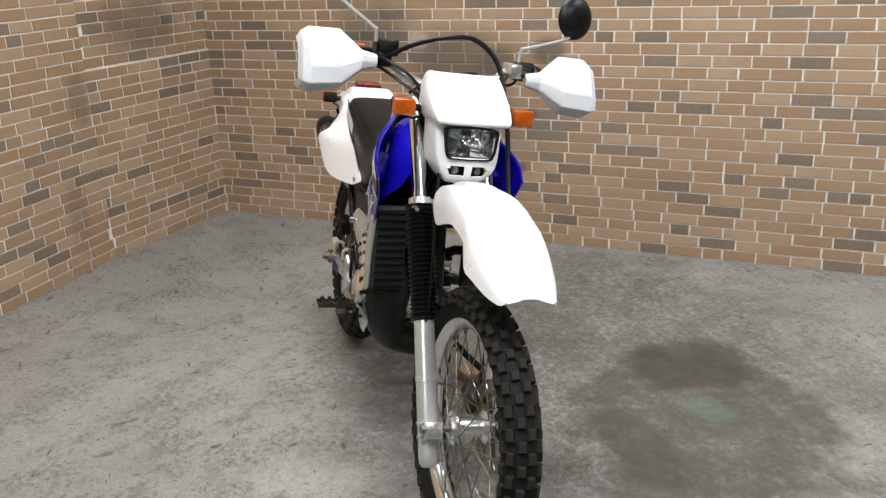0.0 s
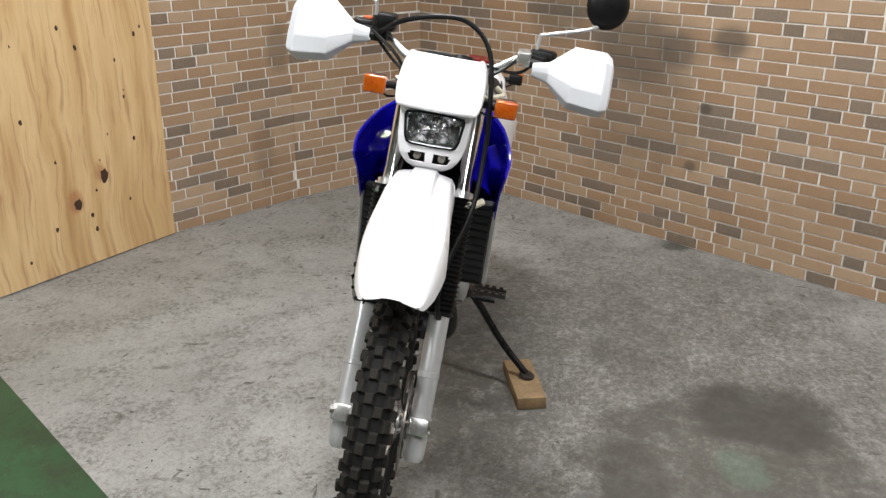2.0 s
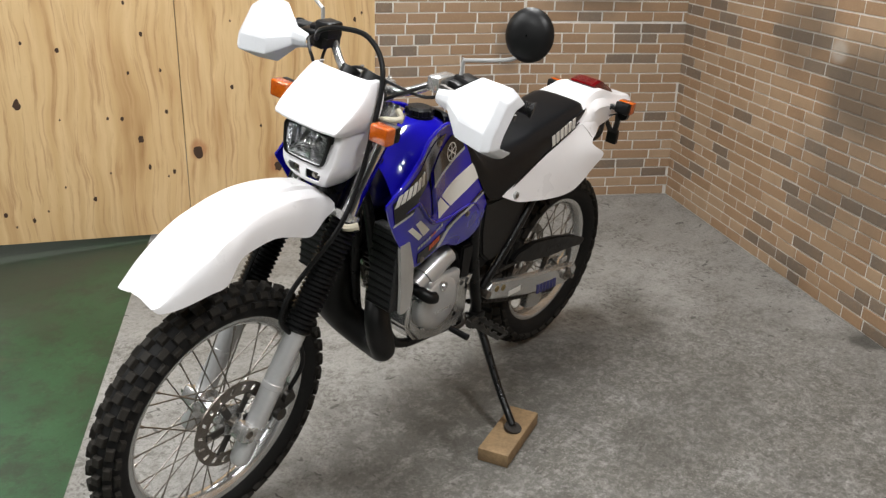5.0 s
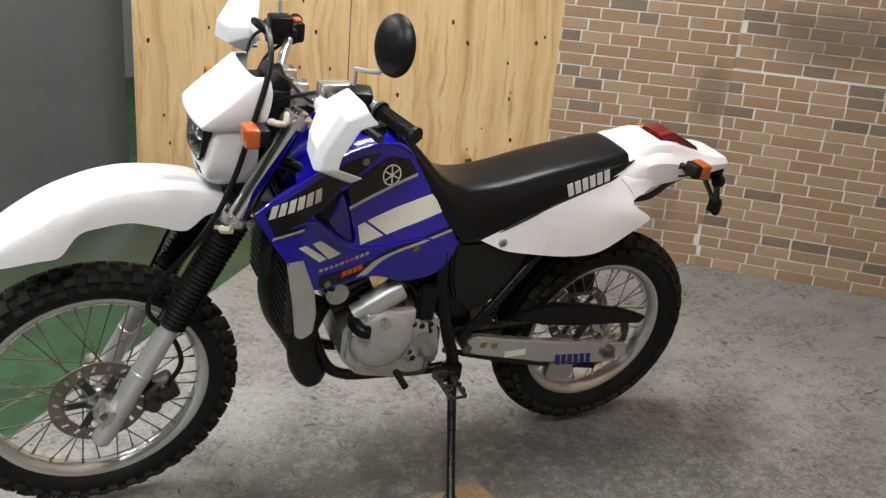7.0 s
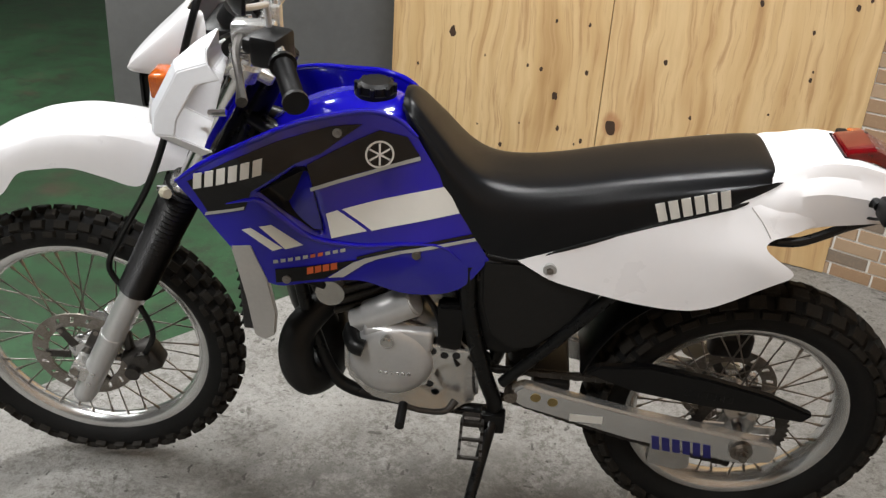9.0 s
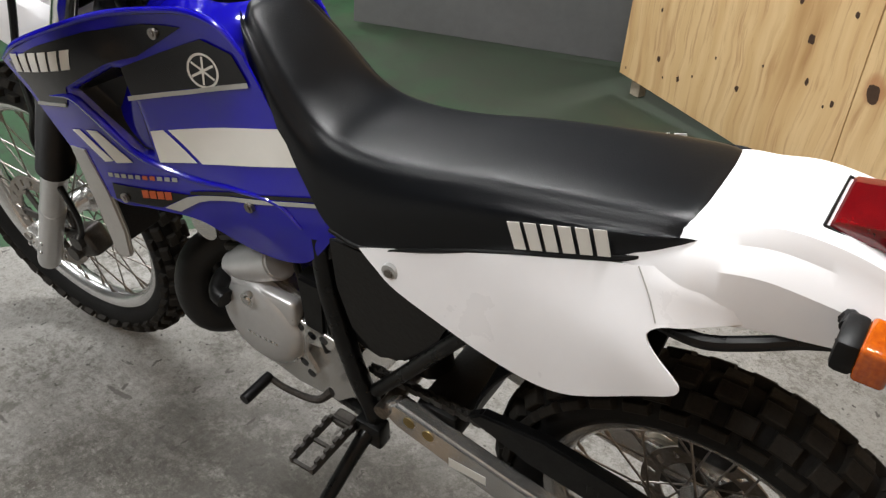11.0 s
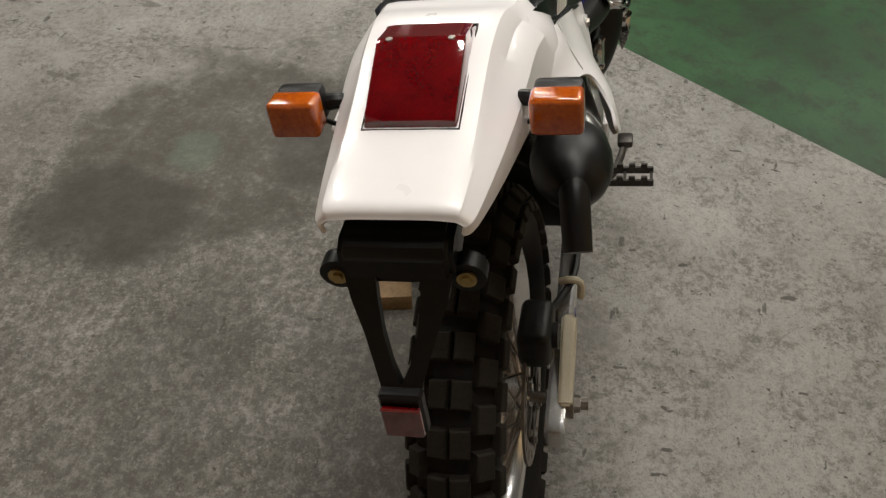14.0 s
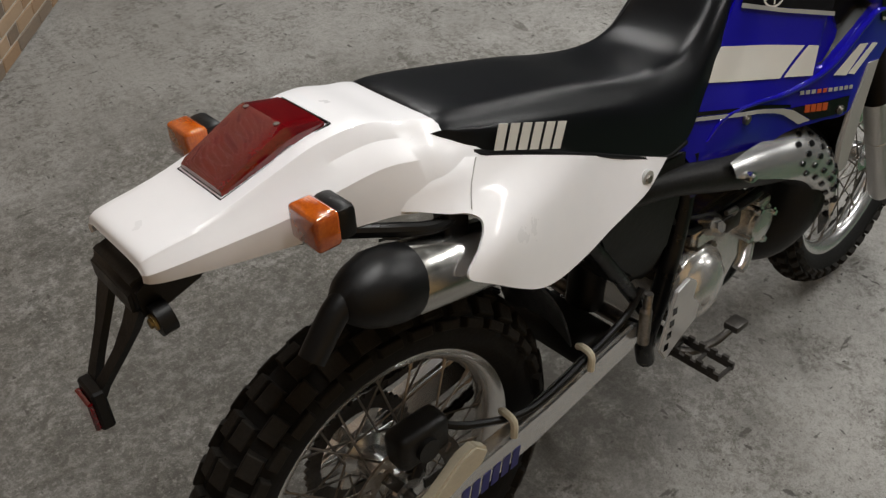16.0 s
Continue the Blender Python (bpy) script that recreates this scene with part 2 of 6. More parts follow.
def plywood():
    m = bpy.data.materials.new("knotty_plywood")
    m.use_nodes = True
    nt = m.node_tree
    b = nt.nodes["Principled BSDF"]
    tc = nt.nodes.new("ShaderNodeTexCoord").outputs["Object"]
    info = nt.nodes.new("ShaderNodeObjectInfo").outputs["Random"]
    off = nt.nodes.new("ShaderNodeVectorMath")
    off.operation = "ADD"
    cmb = nt.nodes.new("ShaderNodeCombineXYZ")
    nt.links.new(times(nt, info, 20.0), cmb.inputs[0])
    nt.links.new(tc, off.inputs[0])
    nt.links.new(cmb.outputs[0], off.inputs[1])
    vec = off.outputs[0]
    # knots pull the grain round them
    v = nt.nodes.new("ShaderNodeTexVoronoi")
    v.inputs["Scale"].default_value = 1.0
    mp = nt.nodes.new("ShaderNodeMapping")
    mp.inputs["Scale"].default_value = (5.2, 1.0, 3.1)
    nt.links.new(vec, mp.inputs[0])
    nt.links.new(mp.outputs[0], v.inputs["Vector"])
    near = ramp(nt, v.outputs["Distance"], [(0.0, (1, 1, 1, 1)), (0.3, (0, 0, 0, 1))])
    warp = nt.nodes.new("ShaderNodeVectorMath")
    warp.operation = "MULTIPLY_ADD"
    wn = nt.nodes.new("ShaderNodeTexNoise")
    wn.inputs["Scale"].default_value, wn.inputs["Detail"].default_value = 1.7, 3
    nt.links.new(vec, wn.inputs["Vector"])
    nt.links.new(wn.outputs["Color"], warp.inputs[0])
    warp.inputs[1].default_value = (0.16, 0.0, 0.5)
    nt.links.new(vec, warp.inputs[2])
    wv = warp.outputs[0]
    bands = node_noise(nt, wv, 2.2, 3, 0.5, (4.5, 1.0, 0.35))
    grain = node_noise(nt, wv, 5.0, 6, 0.65, (9.0, 1.0, 0.45))
    fibre = node_noise(nt, vec, 8, 5, 0.65, (30.0, 1.0, 1.2))
    col = ramp(nt, bands, [(0.3, (0.40, 0.235, 0.095, 1)), (0.43, (0.55, 0.365, 0.17, 1)), (0.56, (0.64, 0.455, 0.235, 1)), (0.7, (0.46, 0.28, 0.12, 1))])
    col = mix(nt, times(nt, ramp(nt, grain, [(0.52, (0, 0, 0, 1)), (0.64, (1, 1, 1, 1))]), 0.6), col, (0.33, 0.17, 0.07, 1))
    col = mix(nt, times(nt, ramp(nt, fibre, [(0.52, (0, 0, 0, 1)), (0.75, (1, 1, 1, 1))]), 0.25), col, (0.42, 0.26, 0.12, 1))
    col = mix(nt, times(nt, ramp(nt, node_noise(nt, vec, 30, 5, 0.7), [(0.6, (0, 0, 0, 1)), (0.75, (1, 1, 1, 1))]), 0.2), col, (0.34, 0.21, 0.1, 1))
    col = mix(nt, times(nt, near, 0.22), col, (0.42, 0.23, 0.1, 1))
    gpos = nt.nodes.new("ShaderNodeNewGeometry").outputs["Position"]
    for place in ((-0.40, -1.65, 0.42), (-0.26, -1.71, 0.31), (0.10, -1.85, 0.42)):
        col = mix(nt, times(nt, blob(nt, gpos, place, (0.055, 0.055, 0.075), 6.0, 0.5, 0.5), 0.7), col, (0.36, 0.15, 0.06, 1))
    nt.links.new(col, b.inputs["Base Color"])
    b.inputs["Roughness"].default_value = 0.6
    return m


CONCRETE, GREEN = concrete_floor(), green_paint()
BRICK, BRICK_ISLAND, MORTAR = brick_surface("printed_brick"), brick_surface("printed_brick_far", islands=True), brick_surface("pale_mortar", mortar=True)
PLY = plywood()
KNOT = material("dark_knot", (0.06, 0.028, 0.012), 0.7, vary=0.5, scale=40)
GREY_PANEL = material("grey_painted_steel", (0.115, 0.115, 0.115), 0.5, vary=0.25, scale=2.5, bump=0.05, rvary=0.1)
PLASTER = material("pale_plaster", (0.26, 0.26, 0.25), 0.85, vary=0.2, scale=2.0, bump=0.15, bump_scale=40)
TIMBER = material("old_timber_block", (0.3, 0.2, 0.1), 0.75, second=(0.14, 0.09, 0.045), scale=14, bump=0.3, bump_scale=50)
LEG_WOOD = material("pale_timber", (0.42, 0.36, 0.27), 0.7, vary=0.3, scale=12)
PAINTED_STEEL = material("white_enamel", (0.75, 0.75, 0.73), 0.4, vary=0.08)
TUBE_GLOW = bpy.data.materials.new("tube_glow")
TUBE_GLOW.use_nodes = True
TUBE_GLOW.node_tree.nodes["Principled BSDF"].inputs["Emission Color"].default_value = (1, 0.98, 0.95, 1)
TUBE_GLOW.node_tree.nodes["Principled BSDF"].inputs["Emission Strength"].default_value = 9.0



# ---- mesh helpers ----
def finish(bm, name, mat, smooth=None):
    me = bpy.data.meshes.new(name)
    bmesh.ops.recalc_face_normals(bm, faces=bm.faces)
    bm.to_mesh(me)
    bm.free()
    for mt in (mat if isinstance(mat, (list, tuple)) else [mat]):
        me.materials.append(mt)
    if smooth is not None:
        me.shade_smooth()
        me.set_sharp_from_angle(angle=radians(smooth))
    return me


def part(name, bm, mat, parent=None, label="", smooth=35, at=None):
    """Links a bmesh as one mesh object under a thing or under a part."""
    ob = new(name, finish(bm, name, mat, smooth))
    if parent is not None:
        ob.parent = parent
    if at is not None:
        ob.matrix_basis = at
    if label:
        tagged(ob, label)
    return ob


def box(bm, lo, hi, m=Matrix(), bevel=0.0, seg=1):
    lo, hi = Vector(lo), Vector(hi)
    made = bmesh.ops.create_cube(bm, size=1, matrix=m @ Matrix.Translation((lo + hi) / 2) @ Matrix.Diagonal((*(hi - lo), 1)))
    if bevel:
        edges = list({e for v in made["verts"] for e in v.link_edges})
        bmesh.ops.bevel(bm, geom=edges, offset=bevel, segments=seg, affect="EDGES", profile=0.5)
    return bm


def boxed(lo, hi, m=Matrix(), bevel=0.0, seg=1):
    return box(bmesh.new(), lo, hi, m, bevel, seg)


def wall_pose(x, y, angle):
    """x along the wall, y out of it to the left of its run, z up."""
    return pose(x, y, 0, 0, 0, angle)


# ---- floor ----
def floor_sheet(name, corners, z, depth, mat, label):
    bm = bmesh.new()
    top = [bm.verts.new((x, y, z)) for x, y in corners]
    bm.faces.new(top)
    ext = bmesh.ops.extrude_face_region(bm, geom=bm.faces[:])
    for v in ext["geom"]:
        if isinstance(v, bmesh.types.BMVert):
            v.co.z -= depth
    return tagged(part(name, bm, mat, smooth=None), label, "floor", kind="structure")


# the painted edge runs slantwise past the machine
edge = Vector((1.325, 1.575)).normalized()
E0 = Vector((1.017, -1.147))
far_a, far_b = E0 - edge * 6, E0 + edge * 9
side = Vector((edge.y, -edge.x))
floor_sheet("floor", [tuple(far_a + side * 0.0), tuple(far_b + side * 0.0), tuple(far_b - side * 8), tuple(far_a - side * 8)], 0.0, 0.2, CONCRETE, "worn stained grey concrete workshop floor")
floor_sheet("floor_green", [tuple(far_a), tuple(far_a + side * 8), tuple(far_b + side * 8), tuple(far_b)], 0.0, 0.2, GREEN, "worn green painted concrete floor area")

# ---- brick walls ----
COURSE, JOINT, GAP = 0.0544, 0.0066, 0.0082
LENGTHS = (0.085, 0.128, 0.148, 0.165, 0.215)


def brick_mesh(length, h, depth=0.004):
    bm = bmesh.new()
    b = 0.0015
    l0 = [bm.verts.new(p) for p in ((0, 0, 0), (length, 0, 0), (length, 0, h), (0, 0, h))]
    l1 = [bm.verts.new(p) for p in ((b, -depth, b), (length - b, -depth, b), (length - b, -depth, h - b), (b, -depth, h - b))]
    bm.faces.new(l1)
    for i in range(4):
        bm.faces.new((l0[i], l0[(i + 1) % 4], l1[(i + 1) % 4], l1[i]))
    return finish(bm, "brick", BRICK)


BRICKS = [brick_mesh(n, COURSE - JOINT) for n in LENGTHS]


def brick_wall(name, x, y, angle, length, z0, z1, near, label, thick=0.12, lift=0.0, seed=1):
    """A slab of mortar with bricks on its face; those in the stretch near=(s0, s1, z) are pieces of their own."""
    rng = random.Random(seed)
    base = wall_pose(x, y, angle)
    wall = tagged(part(name, boxed((0, 0, z0), (length, thick, z1)), MORTAR, smooth=None, at=base), label, "wall", kind="structure")
    verts, faces, count = [], [], 0
    h, d, b = COURSE - JOINT, 0.004, 0.0015
    rows = int((z1 - z0) / COURSE)
    for r in range(rows):
        z = z0 + 0.004 + r * COURSE
        s = -rng.uniform(0.0, 0.15)
        while s < length:
            k = rng.choices((0, 1, 2, 3, 4), (0.12, 0.24, 0.3, 0.28, 0.06))[0]
            a, e = max(s, 0.002), min(s + LENGTHS[k], length - 0.002)
            s += LENGTHS[k] + GAP * rng.uniform(0.8, 1.2)
            if e - a < 0.02:
                continue
            whole = a > 0.002 and e < length - 0.002
            if whole and near[0] < a < near[1] and z < near[2] and count < 290:
                ob = new("brick", BRICKS[k])
                ob.parent = wall
                ob.location = (a, -0.0003, z + rng.uniform(-0.001, 0.001))
                ob.rotation_euler = (0, rng.uniform(-0.004, 0.004), 0)
                count += 1
                continue
            i = len(verts)
            verts += [(a, 0, z), (e, 0, z), (e, 0, z + h), (a, 0, z + h), (a + b, -d, z + b), (e - b, -d, z + b), (e - b, -d, z + h - b), (a + b, -d, z + h - b)]
            faces += [(i + 4, i + 5, i + 6, i + 7)] + [(i + j, i + (j + 1) % 4, i + 4 + (j + 1) % 4, i + 4 + j) for j in range(4)]
    me = bpy.data.meshes.new("bricks")
    me.from_pydata(verts, [], faces)
    me.materials.append(BRICK_ISLAND)
    ob = tagged(new("bricks", me), "rows of printed tan and brown bricks", kind="stuff")
    ob.parent = wall
    return wall



# ---- plywood sheets on a timber foot ----
def plywood_sheet(x, y, angle, width, z0, z0b, z1, knots, label, rng):
    bm = boxed((0, -0.012, z0), (width, 0, z1), bevel=0.001)
    for v in bm.verts:
        if v.co.z < 1:
            v.co.z += (z0b - z0) * v.co.x / width
    sheet = new("plywood_sheet", finish(bm, "plywood_sheet", PLY))
    sheet.matrix_world = wall_pose(x, y, angle)
    tagged(sheet, label, "plywood sheet", group="plywood sheets along the wall")
    for s, z, r in knots:
        bm = bmesh.new()
        bmesh.ops.create_circle(bm, cap_ends=True, radius=r, segments=14)
        for v in bm.verts:
            k = rng.uniform(0.75, 1.2)
            v.co = Vector((v.co.x * k, 0, v.co.y * 1.5 * k))
        bmesh.ops.translate(bm, verts=bm.verts, vec=(s, 0.0006, z))
        part("knot", bm, KNOT, sheet, smooth=None)
    return sheet


rng = random.Random(4)
PLY_A = -22.85
ca, sa = math.cos(radians(PLY_A)), math.sin(radians(PLY_A))


def knot_set(width, fixed):
    return fixed + [(rng.uniform(0.03, width - 0.03), rng.uniform(0.1, 1.6), rng.choice((0.004, 0.006, 0.008))) for _ in range(34)]


PX, PY = -0.755, -1.478
plywood_sheet(PX, PY, PLY_A, 0.985, 0.003, 0.012, 2.4, knot_set(0.985, [(0.375, 0.4, 0.022), (0.535, 0.3, 0.019), (0.93, 0.41, 0.024)]), "knotty yellow plywood sheet standing against the wall", rng)
plywood_sheet(PX + ca * 0.989, PY + sa * 0.989, PLY_A, 1.0, 0.012, 0.085, 2.4, knot_set(1.0, [(0.2, 0.5, 0.012), (0.7, 0.7, 0.016)]), "knotty yellow plywood sheet raised on a timber foot", rng)
foot = part("timber_block", boxed((-0.025, -0.012, 0.0), (0.025, 0.03, 0.074), bevel=0.002), LEG_WOOD, at=pose(0.99, -2.285, 0, 0, 0, PLY_A))
tagged(foot, "small pale timber block propping up a plywood sheet", "timber block")
# ---- grey steel panel ----
panel = part("steel_panel", boxed((0, -0.03, 0.03), (1.32, 0, 2.3), bevel=0.002), GREY_PANEL, at=wall_pose(1.09, -2.515, 18.6))
tagged(panel, "large grey painted steel panel standing behind plywood", "panel")

# ---- the hall that closes the place ----
for nm, lo, hi in (("wall_south", (-4.5, -6.2, 0), (8.0, -6.0, CEILING)), ("wall_east", (8.0, -6.2, 0), (8.2, 8.2, CEILING)), ("wall_north", (-4.5, 8.0, 0), (8.0, 8.2, CEILING)), ("wall_west", (-4.7, -6.2, 0), (-4.5, 8.2, CEILING))):
    tagged(part(nm, boxed(lo, hi), PLASTER, smooth=None), "plain pale plaster wall of the hall", "wall", kind="structure")
tagged(part("ceiling", boxed((-4.7, -6.2, CEILING), (8.2, 8.2, CEILING + 0.15)), PLASTER, smooth=None), "plain pale ceiling of the hall", "ceiling", kind="structure")
for x, y, a in TUBES:
    fitting = tagged(part("fluorescent_light", boxed((-0.62, -0.06, -0.05), (0.62, 0.06, 0.0), bevel=0.006), PAINTED_STEEL, at=pose(x, y, CEILING, 0, 0, a)), "white twin tube fluorescent ceiling light, switched on", "ceiling light", group="ceiling lights")
    for dy in (-0.04, 0.04):
        bm = bmesh.new()
        bmesh.ops.create_cone(bm, cap_ends=True, segments=12, radius1=0.014, radius2=0.014, depth=1.2, matrix=pose(0, dy, -0.07, 0, 90, 0))
        part("tube", bm, TUBE_GLOW, fitting)



# ---- machine: materials ----
WHITE = material("pearl_white_plastic", (0.77, 0.76, 0.775), 0.32, vary=0.04, scale=4, coat=0.5, rvary=0.06)
GUARD = material("matt_white_plastic", (0.66, 0.67, 0.70), 0.5, vary=0.06, scale=9, rvary=0.1, bump=0.05, bump_scale=30)
BLUE = material("deep_blue_gloss", (0.007, 0.004, 0.34), 0.13, vary=0.12, scale=3, coat=0.8, spec=0.4)
GLOSS_BLACK = material("gloss_black_decal", (0.006, 0.006, 0.007), 0.12, vary=0.3, scale=8, coat=0.2, spec=0.35)
PLASTIC = material("black_plastic", (0.004, 0.004, 0.0043), 0.42, vary=0.35, scale=10, bump=0.06, bump_scale=200, rvary=0.1, spec=0.28)
DUSTY = material("dusty_black_paint", (0.006, 0.006, 0.006), 0.45, second=(0.010, 0.0095, 0.009), scale=9, bump=0.1, bump_scale=120, spec=0.3)
FRAME_PAINT = material("black_frame_paint", (0.004, 0.004, 0.004), 0.32, vary=0.3, scale=12, rvary=0.1, spec=0.3)
VINYL = material("black_seat_vinyl", (0.0036, 0.0042, 0.0055), 0.31, vary=0.3, scale=6, bump=0.1, bump_scale=420, rvary=0.02, spec=0.26)
RUBBER = material("tyre_rubber", (0.005, 0.005, 0.005), 0.75, second=(0.009, 0.0085, 0.008), scale=14, bump=0.15, bump_scale=150, spec=0.25)
TREAD = material("tread_rubber", (0.008, 0.0075, 0.007), 0.8, second=(0.024, 0.0205, 0.016), scale=18, bump=0.2, bump_scale=160, spec=0.25)
ALU = material("brushed_aluminium", (0.68, 0.68, 0.675), 0.24, 0.85, vary=0.08, scale=10, rvary=0.02)
CAST = material("cast_alloy", (0.68, 0.675, 0.66), 0.24, 0.8, second=(0.56, 0.55, 0.53), scale=16, bump=0.04, bump_scale=120, rvary=0.03)
SILVER = material("silver_paint", (0.58, 0.58, 0.58), 0.33, 0.5, vary=0.12, scale=12, rvary=0.02)
CHROME = material("bright_chrome", (0.78, 0.78, 0.78), 0.12, 1.0, vary=0.08, scale=20, rvary=0.06)
STEEL = material("stained_steel", (0.36, 0.34, 0.32), 0.4, 1.0, second=(0.16, 0.13, 0.1), scale=20, rvary=0.12)
STAINLESS = material("polished_stainless", (0.55, 0.54, 0.52), 0.2, 1.0, second=(0.42, 0.41, 0.39), scale=12, rvary=0.08)
DARK_STEEL = material("dark_steel", (0.10, 0.095, 0.09), 0.45, 0.8, second=(0.04, 0.035, 0.03), scale=25)
DECAL_WHITE = material("white_decal", (0.72, 0.71, 0.67), 0.35, vary=0.06, scale=6, coat=0.3)
DECAL_GREY = material("silver_grey_decal", (0.38, 0.38, 0.37), 0.35, vary=0.1, scale=10)
DECAL_BLUE = material("dark_blue_decal", (0.02, 0.02, 0.16), 0.4, vary=0.2, scale=10)
DECAL_RED = material("red_orange_decal", (0.5, 0.09, 0.02), 0.4, vary=0.2, scale=20)
CREAM = material("aged_cream_plastic", (0.55, 0.50, 0.38), 0.5, vary=0.2, scale=20)
BRASS = material("yellow_zinc", (0.42, 0.32, 0.14), 0.4, 0.9, vary=0.3, scale=30)
GREY_PLATE = material("grey_radiator_guard", (0.42, 0.41, 0.39), 0.45, 0.2, vary=0.15, scale=12)
CORE = material("black_radiator_core", (0.012, 0.012, 0.012), 0.6, vary=0.4, scale=40, bump=0.4, bump_scale=260)


def clear(name, colour, rough, alpha):
    m = bpy.data.materials.new(name)
    m.use_nodes = True
    b = m.node_tree.nodes["Principled BSDF"]
    b.inputs["Base Color"].default_value = (*colour, 1)
    b.inputs["Roughness"].default_value, b.inputs["Transmission Weight"].default_value, b.inputs["IOR"].default_value = rough, alpha, 1.45
    return m


def lens_material(name, colour, deep):
    """Moulded coloured lens: clear coat over fine ribs and a darker depth."""
    m = material(name, colour, 0.12, second=deep, scale=22, coat=1.0)
    nt = m.node_tree
    b = nt.nodes["Principled BSDF"]
    b.inputs["Subsurface Weight"].default_value = 0.0
    tc = nt.nodes.new("ShaderNodeTexCoord")
    w = nt.nodes.new("ShaderNodeTexWave")
    w.inputs["Scale"].default_value = 95
    nt.links.new(tc.outputs["Object"], w.inputs["Vector"])
    bp = nt.nodes.new("ShaderNodeBump")
    bp.inputs["Strength"].default_value, bp.inputs["Distance"].default_value = 0.12, 0.002
    nt.links.new(w.outputs["Fac"], bp.inputs["Height"])
    nt.links.new(bp.outputs[0], b.inputs["Normal"])
    return m


ORANGE = lens_material("orange_lens", (0.56, 0.12, 0.004), (0.26, 0.035, 0.002))
RED = material("red_lens", (0.15, 0.0015, 0.004), 0.06, second=(0.07, 0.0005, 0.002), scale=30, coat=1.0)
GLASS = clear("headlight_glass", (0.95, 0.97, 1.0), 0.02, 1.0)
MIRROR_BACK = PLASTIC


# ---- machine: shape helpers ----
def spline(points, n):
    """Catmull-Rom through the points; n steps a span."""
    p = [Vector(q) for q in points]
    p = [p[0] * 2 - p[1]] + p + [p[-1] * 2 - p[-2]]
    out = []
    for i in range(1, len(p) - 2):
        a, b, c, d = p[i - 1:i + 3]
        for k in range(n):
            t = k / n
            out.append(0.5 * (2 * b + (c - a) * t + (2 * a - 5 * b + 4 * c - d) * t * t + (3 * b - a - 3 * c + d) * t ** 3))
    out.append(p[-2])
    return out


def tube(points, radius, seg=10, n=6, bm=None, smooth=True):
    """A round tube along a curve; radius is one number or one a point."""
    bm = bm or bmesh.new()
    if isinstance(radius, (int, float)):
        radius = [radius] * len(points)
    if smooth and len(points) > 2:
        pts = spline(points, n)
        rad = [v.x for v in spline([(r, 0, 0) for r in radius], n)]
    else:
        pts, rad = [Vector(q) for q in points], list(radius)
    up = Vector((0.0, 0.0, 1.0))
    rings = []
    for i, q in enumerate(pts):
        d = (pts[min(i + 1, len(pts) - 1)] - pts[max(i - 1, 0)]).normalized()
        if abs(d.dot(up)) > 0.97:
            up = Vector((0.0, 1.0, 0.0)) if abs(d.y) < 0.9 else Vector((1.0, 0.0, 0.0))
        s = d.cross(up).normalized()
        u = s.cross(d).normalized()
        up = u
        rings.append([bm.verts.new(q + (s * math.cos(a) + u * math.sin(a)) * rad[i]) for a in (2 * math.pi * k / seg for k in range(seg))])
    for r0, r1 in zip(rings, rings[1:]):
        for k in range(seg):
            bm.faces.new((r0[k], r0[(k + 1) % seg], r1[(k + 1) % seg], r1[k]))
    bm.faces.new(rings[0][::-1])
    bm.faces.new(rings[-1])
    return bm


def rod(a, b, r, seg=14, bm=None, r2=None):
    return tube([a, b], [r, r if r2 is None else r2], seg, 1, bm, smooth=False)


def grid(rows, bm=None, skip=None, closed=False):
    """A skin over rows of points."""
    bm = bm or bmesh.new()
    v = [[bm.verts.new(q) for q in r] for r in rows]
    m = len(v[0])
    for i in range(len(v) - 1):
        for j in range(m if closed else m - 1):
            f = (v[i][j], v[i][(j + 1) % m], v[i + 1][(j + 1) % m], v[i + 1][j])
            if skip and skip(sum((w.co for w in f), Vector()) / 4):
                continue
            bm.faces.new(f)
    return bm


def thick(bm, t):
    bmesh.ops.recalc_face_normals(bm, faces=bm.faces)
    bmesh.ops.solidify(bm, geom=bm.faces[:], thickness=t)
    return bm


def lofted(sections, ns=5, nc=3, **kw):
    """Sections of equal length, smoothed along and across."""
    across = [spline(s, nc) for s in sections]
    cols = [spline([s[j] for s in across], ns) for j in range(len(across[0]))]
    return grid([[c[i] for c in cols] for i in range(len(cols[0]))], **kw)


def mirrored(half):
    return [Vector((q[0], -q[1], q[2])) for q in reversed(half[1:])] + [Vector(q) for q in half]


def prism(outline, y0, y1, bevel=0.004, seg=2):
    """An outline in x and z, drawn out across y, with rounded edges."""
    bm = bmesh.new()
    f = bm.faces.new([bm.verts.new((x, y0, z)) for x, z in outline])
    ext = bmesh.ops.extrude_face_region(bm, geom=[f])
    bmesh.ops.translate(bm, verts=[v for v in ext["geom"] if isinstance(v, bmesh.types.BMVert)], vec=(0, y1 - y0, 0))
    if bevel:
        bmesh.ops.bevel(bm, geom=bm.edges[:], offset=bevel, segments=seg, affect="EDGES", clamp_overlap=True)
    return bm


def lathe_y(profile, seg=48, centre=(0, 0, 0), bm=None):
    """Profile of (radius, y) turned round the y axis."""
    bm = bm or bmesh.new()
    rows = [[Vector(centre) + Vector((r * math.cos(2 * math.pi * k / seg), y, r * math.sin(2 * math.pi * k / seg))) for k in range(seg)] for r, y in profile]
    return grid(rows, bm, closed=True)


